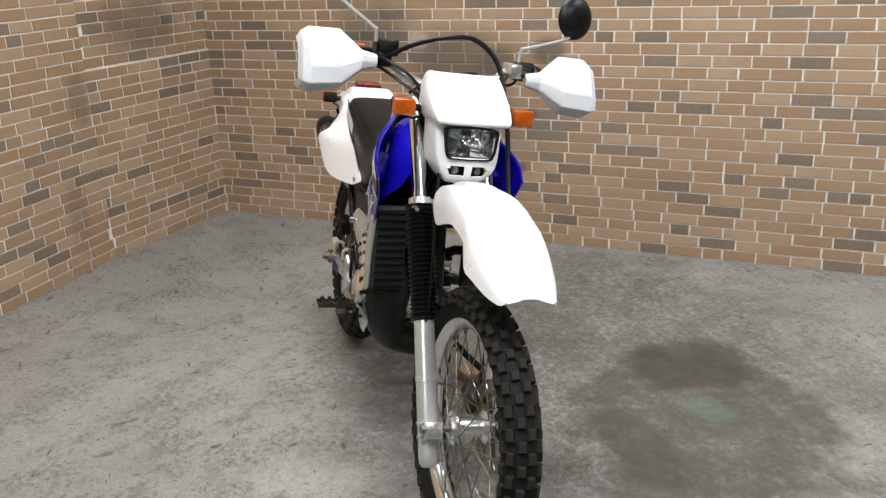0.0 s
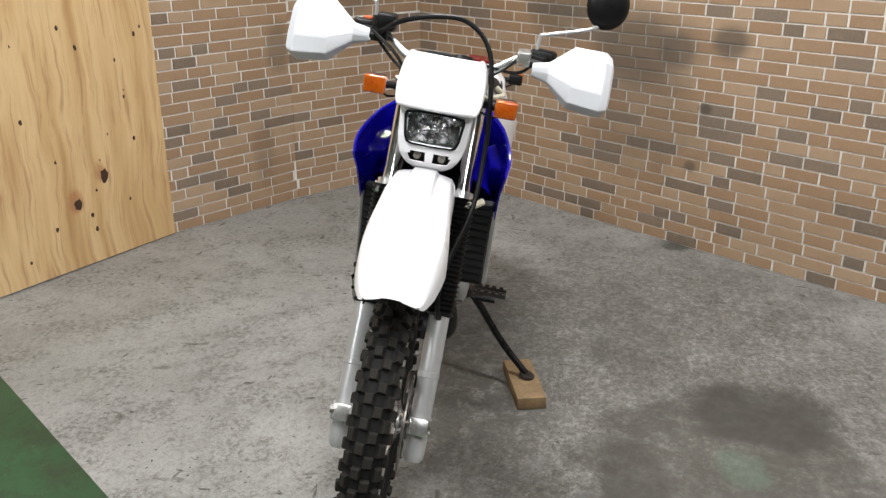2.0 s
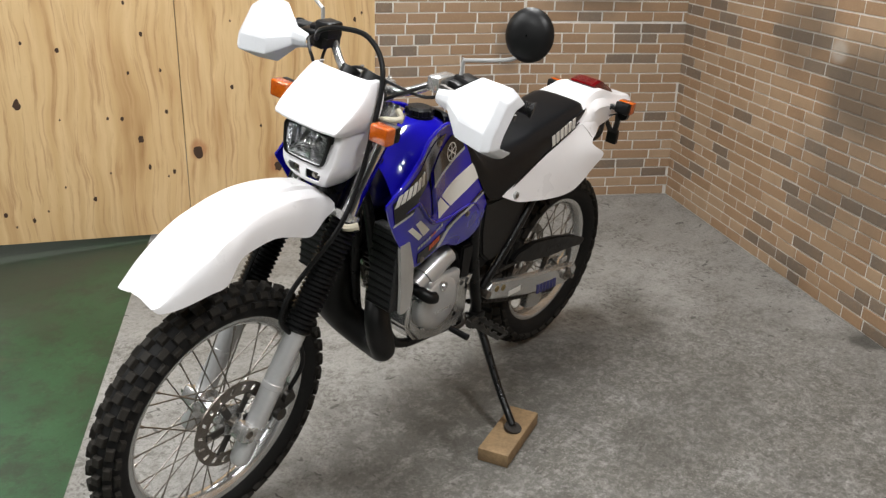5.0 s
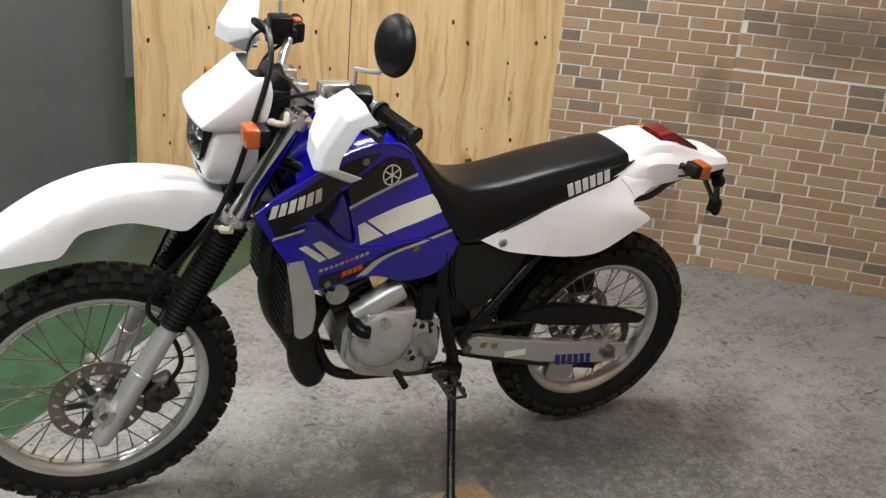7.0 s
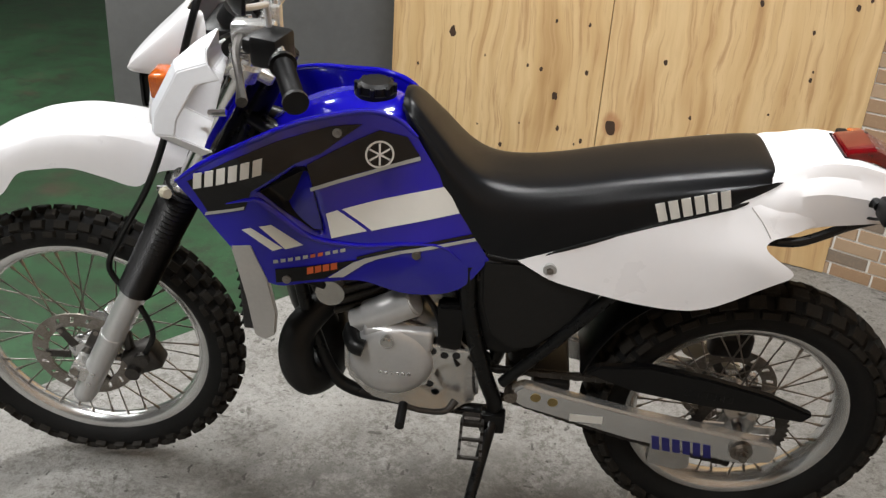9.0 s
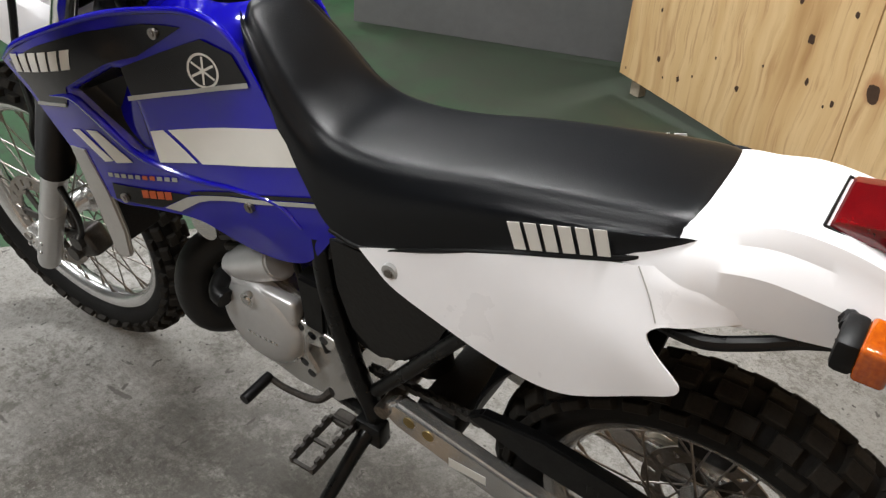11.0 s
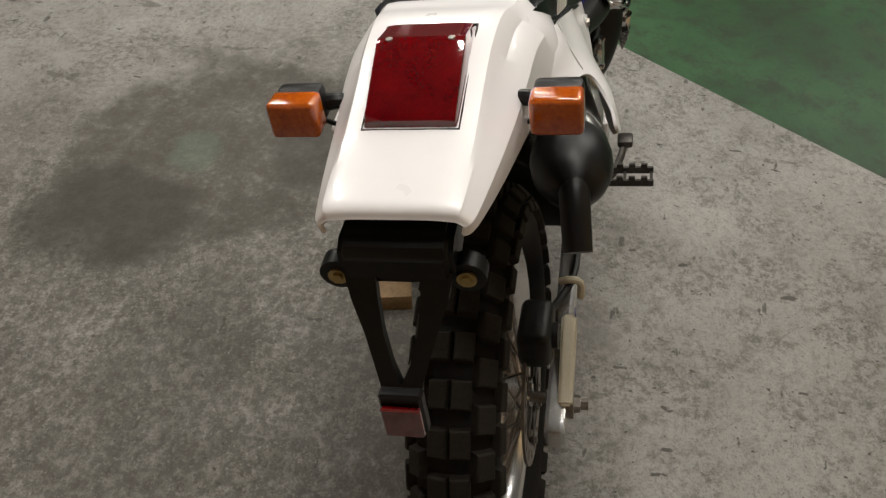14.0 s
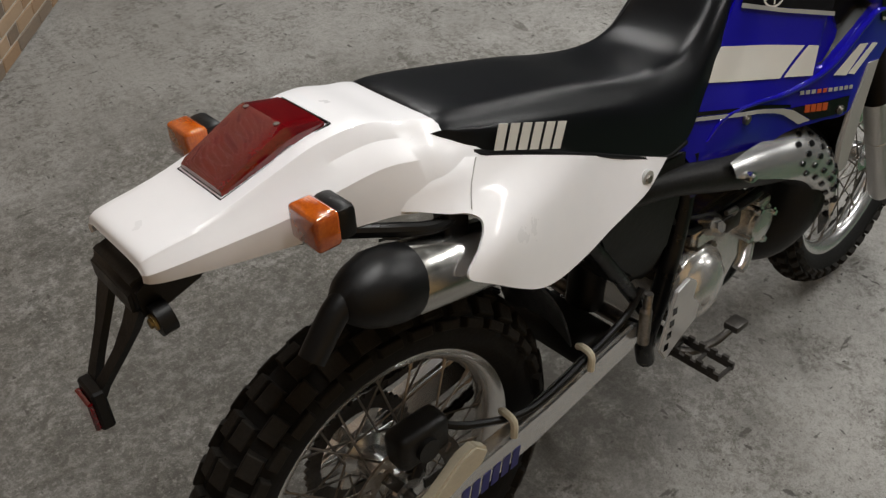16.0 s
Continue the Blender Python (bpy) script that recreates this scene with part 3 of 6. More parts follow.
def bolt(bm, p, r=0.006, h=0.006, axis="Y"):
    turn = {"Y": pose(0, 0, 0, 90, 0, 0), "X": pose(0, 0, 0, 0, 90, 0), "Z": Matrix()}[axis]
    bmesh.ops.create_cone(bm, cap_ends=True, segments=6, radius1=r, radius2=r * 0.92, depth=h, matrix=Matrix.Translation(p) @ turn)
    return bm


def plate_field(control):
    """A smooth sideways bulge y over (x, z) through control places."""
    c = np.array(control)
    n = len(c)
    d = np.hypot(c[:, None, 0] - c[None, :, 0], c[:, None, 1] - c[None, :, 1])
    u = np.where(d > 0, d * d * np.log(d + 1e-12), 0)
    p = np.c_[np.ones(n), c[:, :2]]
    w = np.linalg.solve(np.block([[u + np.eye(n) * 2e-4, p], [p.T, np.zeros((3, 3))]]), np.r_[c[:, 2], 0, 0, 0])

    def f(x, z):
        r = np.hypot(x - c[:, 0], z - c[:, 1])
        return float(np.where(r > 0, r * r * np.log(r + 1e-12), 0) @ w[:n] + w[n] + w[n + 1] * x + w[n + 2] * z)
    return f


tank_side = plate_field([(1.12, .89, .196), (1.08, .926, .200), (1.09, .86, .190), (1.04, .77, .185), (.967, .93, .180), (.97, .70, .183), (.90, .80, .165), (.85, .66, .160), (.77, .943, .103),
                         (.694, .752, .134), (.615, .82, .102), (.60, .69, .118), (.84, .98, .115), (.72, .64, .128), (.70, 1.0, .085), (.92, 1.01, .14), (.75, .85, .115)])
cover_side = plate_field([(.433, .742, .13), (.50, .755, .118), (.25, .86, .118), (.13, .91, .112), (.015, .815, .169), (.2, .70, .165), (.33, .71, .15), (.06, .76, .172), (.1, .83, .155), (.38, .79, .118), (.06, .92, .119), (.06, .866, .144), (.02, .926, .114), (.02, .870, .135), (-.03, .925, .108), (-.03, .885, .1155), (-.06, .90, .106)])


def field_sheet(upper, lower, f, side, n=40, m=22, lift=0.0, t=0.004, soft=True):
    """A panel between an upper and a lower edge, bulged by f, on one side of the machine."""
    def even(pts):
        pts = spline([(x, 0, z) for x, z in pts], 8) if soft and len(pts) > 2 else [Vector((x, 0, z)) for x, z in pts]
        acc = [0.0]
        for a, b in zip(pts, pts[1:]):
            acc.append(acc[-1] + (b - a).length)
        out = []
        for i in range(n):
            s, k = acc[-1] * i / (n - 1), 0
            while k < len(acc) - 2 and acc[k + 1] < s:
                k += 1
            out.append(pts[k].lerp(pts[k + 1], (s - acc[k]) / max(acc[k + 1] - acc[k], 1e-9)))
        return out
    a, b = even(upper), even(lower)
    rows = []
    for p, q in zip(a, b):
        row = []
        for j in range(m):
            v = p.lerp(q, j / (m - 1))
            row.append(Vector((v.x, side * (f(v.x, v.z) + lift), v.z)))
        rows.append(row)
    return thick(grid(rows), t)


def decal(corners, f, side, lift=0.0022, n=14):
    """A flat sticker with four or more corners laid on a bulged panel."""
    pts = [Vector((x, 0, z)) for x, z in corners]
    half = len(pts) // 2
    return pts[:half], pts[half:][::-1], f, side, lift, n


def sticker(name, corners, f, side, mat, parent, lift=0.0022, label="", n=12):
    up, low, f, side, lift, n = decal(corners, f, side, lift, n)
    return part(name, field_sheet([(p.x, p.z) for p in up], [(p.x, p.z) for p in low], f, side, n, 8, lift, 0.0008, soft=False), mat, parent, label)


def sign_bars(parent, quad, f, side, mat, count=6, lift=0.0022, name="lettering_bar"):
    """Plain bars the size of letters between the corners: top start, bottom start, top end, bottom end."""
    a, b, c, d = [Vector((x, 0, z)) for x, z in quad]
    for i in range(count):
        s0, s1 = (i + 0.07) / count, (i + 0.80) / count
        q = [a.lerp(c, s0), a.lerp(c, s1), b.lerp(d, s1), b.lerp(d, s0)]
        part(name, field_sheet([(q[0].x, q[0].z), (q[1].x, q[1].z)], [(q[3].x, q[3].z), (q[2].x, q[2].z)], f, side, 4, 5, lift, 0.0008, soft=False), mat, parent)


# ---- machine ----
bike = tagged(new("motorcycle"), "white and blue trail motorcycle leaning on its side stand", "motorcycle")
bike.matrix_world = pose(0, 0, 0.018, -8, 0, 0)
STEER_AT = Vector((1.075, 0, 0.90))
STEER = Matrix.Translation(STEER_AT) @ Matrix.Rotation(radians(3.0), 4, Vector((-0.466, 0, 0.885))) @ Matrix.Translation(-STEER_AT)


# ---- wheels ----
def wheel(name, centre, r_out, width, r_rim, rim_w, rows, count, block, hub_w, at, label):
    w = tagged(new(name), label)
    w.parent = bike
    w.matrix_basis = at @ Matrix.Translation(centre)
    hw, h = width / 2, (r_out - 0.011 - r_rim) / 2 + 0.004
    rc = r_out - 0.011 - h
    prof = [(rc + h * math.cos(a), hw * math.sin(a)) for a in (radians(-158 + 316 * k / 22) for k in range(23))]
    part("tyre", lathe_y(prof, 72), RUBBER, w, "worn black knobbly tyre")
    r = r_rim
    prof = [(r + 0.004, -rim_w), (r + 0.007, -rim_w + 0.003), (r + 0.004, -rim_w + 0.006), (r - 0.012, -rim_w + 0.010), (r - 0.020, -rim_w * 0.35), (r - 0.022, 0), (r - 0.020, rim_w * 0.35), (r - 0.012, rim_w - 0.010), (r + 0.004, rim_w - 0.006), (r + 0.007, rim_w - 0.003), (r + 0.004, rim_w), (r - 0.006, rim_w), (r - 0.016, rim_w * 0.8), (r - 0.026, rim_w * 0.4), (r - 0.028, 0), (r - 0.026, -rim_w * 0.4), (r - 0.016, -rim_w * 0.8), (r - 0.006, -rim_w), (r + 0.004, -rim_w)]
    part("rim", lathe_y(prof, 72), ALU, w, "polished aluminium rim")
    prof = [(0.010, -hub_w), (0.026, -hub_w), (0.030, -hub_w + 0.006), (0.042, -hub_w + 0.008), (0.042, -hub_w + 0.013), (0.026, -hub_w + 0.022), (0.024, 0), (0.026, hub_w - 0.022), (0.042, hub_w - 0.013), (0.042, hub_w - 0.008), (0.030, hub_w - 0.006), (0.026, hub_w), (0.010, hub_w)]
    part("hub", lathe_y(prof, 32), ALU, w)
    # spokes: crossed pairs on both flanges
    meshes = []
    for sy, sw in ((1, 1), (1, -1), (-1, 1), (-1, -1)):
        a0 = radians(62) * sw
        start = Vector((0.039 * math.cos(a0), sy * (hub_w - 0.0105), 0.039 * math.sin(a0)))
        bm = rod(start, Vector((r_rim - 0.024, sy * 0.004, 0)), 0.0019, 6)
        rod(Vector((r_rim - 0.040, sy * 0.004 + (start.y - sy * 0.004) * 0.08, 0.039 * math.sin(a0) * 0.08)), Vector((r_rim - 0.022, sy * 0.004, 0)), 0.0034, 6, bm)
        meshes.append(finish(bm, "spoke", STEEL, 40))
    for k in range(36):
        ob = new("spoke", meshes[(0, 2, 1, 3)[k % 4]])
        ob.parent = w
        ob.matrix_basis = Matrix.Rotation(radians(10 * k), 4, "Y")
    # tread blocks
    kinds = {}
    for k in range(count):
        for phi, off, sx, sy in rows:
            key = (sx, sy)
            if key not in kinds:
                bm = bmesh.new()
                x, y, z = block[0] * sx / 2, block[1] * sy / 2, block[2]
                lo = [bm.verts.new((a * x * 1.12, b * y * 1.12, -0.006)) for a, b in ((-1, -1), (1, -1), (1, 1), (-1, 1))]
                mi = [bm.verts.new((a * x, b * y, z - 0.0015)) for a, b in ((-1, -1), (1, -1), (1, 1), (-1, 1))]
                hi = [bm.verts.new((a * (x - 0.0018), b * (y - 0.0018), z)) for a, b in ((-1, -1), (1, -1), (1, 1), (-1, 1))]
                bm.faces.new(hi)
                for l0, l1 in ((lo, mi), (mi, hi)):
                    for i in range(4):
                        bm.faces.new((l0[i], l0[(i + 1) % 4], l1[(i + 1) % 4], l1[i]))
                kinds[key] = finish(bm, "tread_block", TREAD)
            ob = new("tread_block", kinds[key])
            ob.parent = w
            p = radians(phi)
            m = Matrix.Rotation(2 * math.pi * (k + off) / count, 4, "Y") @ Matrix.Translation((0, 0, rc)) @ Matrix.Translation((0, hw * math.sin(p), h * math.cos(p))) @ Matrix.Rotation(-p, 4, "X")
            ob.matrix_basis = m
    return w


FRONT, REAR = Vector((1.445, 0.0, 0.357)), Vector((-0.015, 0.0, 0.336))
fw = wheel("front_wheel", FRONT, 0.349, 0.080, 0.270, 0.024, ((-14, 0.0, 1.0, 0.85), (14, 0.5, 1.0, 0.85), (-46, 0.5, 1.15, 0.8), (46, 0.0, 1.15, 0.8), (-74, 0.0, 1.0, 0.6), (74, 0.5, 1.0, 0.6)), 42, (0.0225, 0.0215, 0.0115), 0.052, STEER, "spoked front wheel with knobbly tyre")
rw = wheel("rear_wheel", REAR, 0.338, 0.112, 0.238, 0.034, ((-13, 0.0, 1.0, 0.9), (13, 0.0, 1.0, 0.9), (-43, 0.5, 1.0, 0.95), (43, 0.5, 1.0, 0.95), (-70, 0.0, 1.05, 0.55), (70, 0.0, 1.05, 0.55)), 35, (0.035, 0.0275, 0.0115), 0.062, Matrix(), "spoked rear wheel with knobbly tyre")


def brake_disc(parent, radius, y, slots):
    """A slotted ring on a carrier with arms; the slots go through."""
    bm = bmesh.new()
    seg, r0, r1 = slots * 4, radius * 0.70, radius
    rows = []
    for k in range(seg):
        a = 2 * math.pi * k / seg
        rows.append([Vector((r * math.cos(a + tw), y, r * math.sin(a + tw))) for r, tw in ((r0, 0), (r0 + (r1 - r0) * 0.3, 0), (r0 + (r1 - r0) * 0.75, 0.06), (r1, 0.06))])
    v = [[bm.verts.new(q) for q in r] for r in rows]
    for k in range(seg):
        for j in range(3):
            if j == 1 and k % 4 == 0:
                continue
            bm.faces.new((v[k][j], v[(k + 1) % seg][j], v[(k + 1) % seg][j + 1], v[k][j + 1]))
    thick(bm, 0.004)
    d = part("brake_disc", bm, STEEL, parent, "slotted steel brake disc")
    arm = finish(boxed((0.03, y - 0.002, -0.010), (r0 + 0.004, y + 0.003, 0.010), bevel=0.001), "carrier_arm", DARK_STEEL)
    rivet = finish(bolt(bmesh.new(), (r0 - 0.002, y + math.copysign(0.004, y), 0), 0.006, 0.005), "carrier_bolt", STEEL)
    for k in range(6):
        for name, me in (("carrier_arm", arm), ("carrier_bolt", rivet)):
            ob = new(name, me)
            ob.parent = parent
            ob.matrix_basis = Matrix.Rotation(math.pi * k / 3, 4, "Y")
    return d


brake_disc(fw, 0.116, 0.062, 18)
brake_disc(rw, 0.110, -0.064, 16)
# rear sprocket
bm = bmesh.new()
seg = 92
rows = [[Vector((r * math.cos(2 * math.pi * k / seg), 0.072, r * math.sin(2 * math.pi * k / seg))) for r in (0.078, 0.100, 0.108 if k % 2 else 0.101)] for k in range(seg)]
v = [[bm.verts.new(q) for q in r] for r in rows]
for k in range(seg):
    for j in range(2):
        bm.faces.new((v[k][j], v[(k + 1) % seg][j], v[(k + 1) % seg][j + 1], v[k][j + 1]))
thick(bm, 0.006)
part("sprocket", bm, DARK_STEEL, rw)
arm = finish(boxed((0.03, 0.066, -0.012), (0.082, 0.072, 0.012), bevel=0.002), "sprocket_arm", CAST)
for k in range(6):
    ob = new("sprocket_arm", arm)
    ob.parent = rw
    ob.matrix_basis = Matrix.Rotation(math.pi * k / 3, 4, "Y")

# ---- fork ----
RAKE = Vector((-0.466, 0, 0.885))


def on_fork(s, y, fwd=0.0):
    """A place along the fork axis: s metres up from the foot, fwd ahead of it."""
    return Vector((1.452, y, 0.262)) + RAKE * s + Vector((0.885, 0, 0.466)) * fwd


for side, y in (("left", 0.093), ("right", -0.093)):
    leg = part("fork_leg", tube([on_fork(-0.005, y), on_fork(0.004, y), on_fork(0.02, y), on_fork(0.20, y), on_fork(0.202, y), on_fork(0.215, y), on_fork(0.217, y), on_fork(0.37, y)], [0.018, 0.024, 0.026, 0.026, 0.0275, 0.0275, 0.026, 0.026], 20, 1, smooth=False), SILVER, bike, "silver painted fork leg", at=STEER)
    prof, n = [], 24
    for k in range(n + 1):
        s = 0.355 + 0.29 * k / n
        prof += [(s, 0.029 + 0.004 * k / n), (s + 0.006, 0.036 + 0.004 * k / n)]
    part("gaiter", tube([on_fork(s, y) for s, r in prof], [r for s, r in prof], 20, 1, smooth=False), PLASTIC, leg, "ribbed black rubber fork gaiter")
    part("stanchion", rod(on_fork(0.63, y), on_fork(0.955, y), 0.0205, 18), CHROME, leg)
    bm = boxed((-0.012, -0.024, -0.024), (0.050, 0.024, 0.020), Matrix.Translation(on_fork(0.085, y)) @ Matrix.Rotation(radians(-27.8), 4, "Y"), 0.006, 2)
    for dz in (-0.012, 0.012):
        for dx in (0.0, 0.03):
            bolt(bm, on_fork(0.085 + dz * 1.4, y * 1.28, dx), 0.005, 0.006)
    part("axle_clamp", bm, CAST, leg)
axle = rod((FRONT.x, -0.112, FRONT.z), (FRONT.x, 0.112, FRONT.z), 0.009, 12)
bolt(axle, (FRONT.x, -0.118, FRONT.z), 0.013, 0.012)
bolt(axle, (FRONT.x, 0.116, FRONT.z), 0.011, 0.010)
part("front_axle", axle, STEEL, bike, at=STEER)
for s, zz in ((0.655, 0.030), (0.93, 0.026)):
    bm = bmesh.new()
    for y in (-0.093, 0.093):
        rod(on_fork(s - zz / 2, y), on_fork(s + zz / 2, y), 0.031, 18, bm)
        bolt(bm, on_fork(s, y * 1.30, 0.01), 0.007, 0.012)
        bolt(bm, on_fork(s - 0.016, y * 1.24, 0.03), 0.006, 0.03, "X")
    m = Matrix.Translation(on_fork(s, 0, -0.012)) @ Matrix.Rotation(radians(-27.8), 4, "Y")
    box(bm, (-0.045, -0.09, -zz * 0.45), (0.028, 0.09, zz * 0.45), m, 0.006, 2)
    part("triple_clamp", bm, CAST, bike, "cast alloy fork clamp", at=STEER)
part("steering_stem", rod(on_fork(0.62, 0, -0.05), on_fork(0.96, 0, -0.05), 0.026, 16), FRAME_PAINT, bike, at=STEER)
# brake calliper and hose
bm = boxed((-0.05, 0.040, -0.032), (0.028, 0.092, 0.032), Matrix.Translation((1.315, 0.0, 0.365)) @ Matrix.Rotation(radians(25), 4, "Y"), 0.010, 3)
rod((1.30, 0.088, 0.385), (1.30, 0.104, 0.385), 0.017, 14, bm)
rod((1.325, 0.088, 0.345), (1.325, 0.104, 0.345), 0.017, 14, bm)
box(bm, (-0.02, 0.06, -0.07), (0.0, 0.075, 0.06), Matrix.Translation((1.345, 0.0, 0.38)), 0.004)
part("brake_caliper", bm, DARK_STEEL, bike, "dark front brake caliper", at=STEER)
part("brake_hose", tube([(1.29, 0.09, 0.40), (1.262, 0.10, 0.47), (1.285, 0.10, 0.55), (1.335, 0.085, 0.62), (1.30, 0.085, 0.70), (1.215, 0.125, 0.84), (1.165, 0.130, 0.95), (1.13, 0.125, 1.06), (1.085, 0.10, 1.20), (1.07, 0.035, 1.262), (1.072, -0.05, 1.262), (1.055, -0.13, 1.235), (1.01, -0.185, 1.195)], 0.0065, 8, 6), PLASTIC, bike, at=STEER)
part("speedometer_cable", tube([(1.41, -0.105, 0.36), (1.32, -0.11, 0.52), (1.30, -0.09, 0.62), (1.21, -0.07, 0.85), (1.13, -0.05, 1.05), (1.08, -0.02, 1.10)], 0.004, 6, 5), PLASTIC, bike, at=STEER)
bm = tube([(1.175, 0.105, 0.835), (1.18, 0.13, 0.842), (1.165, 0.148, 0.85)], 0.009, 8, 3)
part("cable_guide", bm, CREAM, bike, at=STEER)
bm = tube([(1.07, 0.10, 1.085), (1.085, 0.125, 1.095), (1.06, 0.15, 1.10), (1.05, 0.13, 1.115)], 0.007, 8, 3)
part("cable_guide", bm, CREAM, bike, at=STEER)

# ---- front mudguard ----
def guard_section(x, z, w, drop, ridge, lean=0.0):
    z -= 0.015
    return mirrored([(x, 0, z + ridge + 0.001), (x, w * 0.33, z + ridge), (x + lean * 0.1, w * 0.42, z - 0.002), (x + lean * 0.2, w * 0.76, z - 0.007), (x + lean * 0.3, w * 0.86, z - 0.007 - drop * 0.10), (x + lean * 0.5, w * 0.96, z - drop * 0.45), (x + lean, w, z - drop)])


secs = [guard_section(1.155, 0.900, 0.060, 0.03, 0.0), guard_section(1.205, 0.928, 0.078, 0.060, 0.004), guard_section(1.25, 0.940, 0.080, 0.105, 0.006), guard_section(1.31, 0.947, 0.082, 0.095, 0.007), guard_section(1.37, 0.948, 0.084, 0.080, 0.007), guard_section(1.43, 0.938, 0.086, 0.075, 0.007), guard_section(1.475, 0.922, 0.090, 0.070, 0.006), guard_section(1.515, 0.904, 0.096, 0.098, 0.006), guard_section(1.56, 0.880, 0.094, 0.082, 0.005), guard_section(1.62, 0.842, 0.083, 0.058, 0.004), guard_section(1.662, 0.808, 0.068, 0.030, 0.003), guard_section(1.676, 0.795, 0.060, 0.010, 0.001)]
part("front_mudguard", thick(lofted(secs, 6, 2), 0.0035), WHITE, bike, "white plastic high front mudguard", smooth=32, at=STEER)

# ---- headlight mask ----
def mask_row(z, front, w, back, crown=0.008):
    half = [(front, 0, z), (front - crown * 0.2, w * 0.5, z), (front - crown, w * 0.84, z), (front - crown * 2.2, w * 0.97, z), ((front - crown * 2.2) * 0.4 + back * 0.6, w, z), (back, w * 0.985, z)]
    return mirrored(half)


rows = [mask_row(1.180, 1.116, 0.084, 1.085, 0.004), mask_row(1.174, 1.128, 0.095, 1.078, 0.006), mask_row(1.145, 1.158, 0.105, 1.075), mask_row(1.105, 1.202, 0.108, 1.082), mask_row(1.080, 1.228, 0.104, 1.090), mask_row(1.070, 1.232, 0.100, 1.094),
        mask_row(1.064, 1.222, 0.097, 1.096), mask_row(1.060, 1.200, 0.092, 1.098), mask_row(1.025, 1.204, 0.089, 1.095), mask_row(0.985, 1.212, 0.086, 1.095), mask_row(0.955, 1.216, 0.078, 1.10), mask_row(0.930, 1.208, 0.062, 1.105), mask_row(0.912, 1.185, 0.044, 1.11)]
across = [spline(r, 4) for r in rows]
cols = [spline([s[j] for s in across], 4) for j in range(len(across[0]))]
hole = lambda q: (abs(q.y) < 0.069 - (1.057 - q.z) * 0.14 and 0.982 < q.z < 1.0565 and q.x > 1.15) or (0.012 < abs(q.y) < 0.050 and 0.936 < q.z < 0.962 and q.x > 1.15)
mask = part("headlight_mask", thick(grid([[c[i] for c in cols] for i in range(len(cols[0]))], skip=hole), 0.003), WHITE, bike, "white headlight mask", at=STEER)


def lamp_ring(x, k, dz=0.0):
    pts = [(-0.066, 1.054), (-0.04, 1.057), (0.0, 1.058), (0.04, 1.057), (0.066, 1.054), (0.070, 1.045), (0.064, 1.0), (0.058, 0.985), (0.05, 0.981), (0.0, 0.979), (-0.05, 0.981), (-0.058, 0.985), (-0.064, 1.0), (-0.070, 1.045)]
    return [Vector((x + (1.02 - z) * 0.10, y * k, 1.019 + (z - 1.019) * k + dz)) for y, z in pts]


part("headlight_housing", grid([lamp_ring(1.211, 1.06), lamp_ring(1.216, 1.05), lamp_ring(1.216, 0.96), lamp_ring(1.198, 0.95), lamp_ring(1.15, 0.9), lamp_ring(1.14, 0.02)], closed=True), PLASTIC, mask)
bm = grid([lamp_ring(1.198, 0.94), lamp_ring(1.180, 0.80), lamp_ring(1.165, 0.55), lamp_ring(1.158, 0.3), lamp_ring(1.157, 0.02)], closed=True)
part("reflector_bowl", bm, CHROME, mask)
bm = grid([lamp_ring(1.2105, 0.965), lamp_ring(1.2150, 0.95), lamp_ring(1.219, 0.80), lamp_ring(1.221, 0.5), lamp_ring(1.222, 0.02)], closed=True)
glass = part("headlight_lens", bm, GLASS, mask, "clear headlight lens")
glass.visible_shadow = False
bm = rod((1.155, 0, 1.02), (1.178, 0, 1.02), 0.014, 14)
bmesh.ops.create_uvsphere(bm, u_segments=14, v_segments=8, radius=0.014, matrix=Matrix.Translation((1.178, 0, 1.02)))
part("bulb_shield", bm, CHROME, mask)
bm = boxed((1.12, -0.055, 0.925), (1.185, 0.055, 0.97), bevel=0.004)
part("mask_backing", bm, PLASTIC, mask)
for y in (-0.03, 0.03):
    bm = rod((1.185, y, 0.948), (1.203, y, 0.948), 0.009, 12)
    part("mask_bolt", bolt(bm, (1.205, y, 0.948), 0.006, 0.006, "X"), STEEL, mask)
bm = boxed((1.02, -0.075, 1.06), (1.10, 0.075, 1.145), Matrix(), 0.012, 2)
part("instrument_case", bm, PLASTIC, bike, "black instrument case behind the mask", at=STEER)
bm = rod((1.045, 0.035, 1.14), (1.03, 0.035, 1.165), 0.032, 20)
rod((1.045, -0.04, 1.14), (1.03, -0.04, 1.162), 0.026, 20, bm)
part("instrument_dial", bm, PLASTIC, bike, at=STEER)


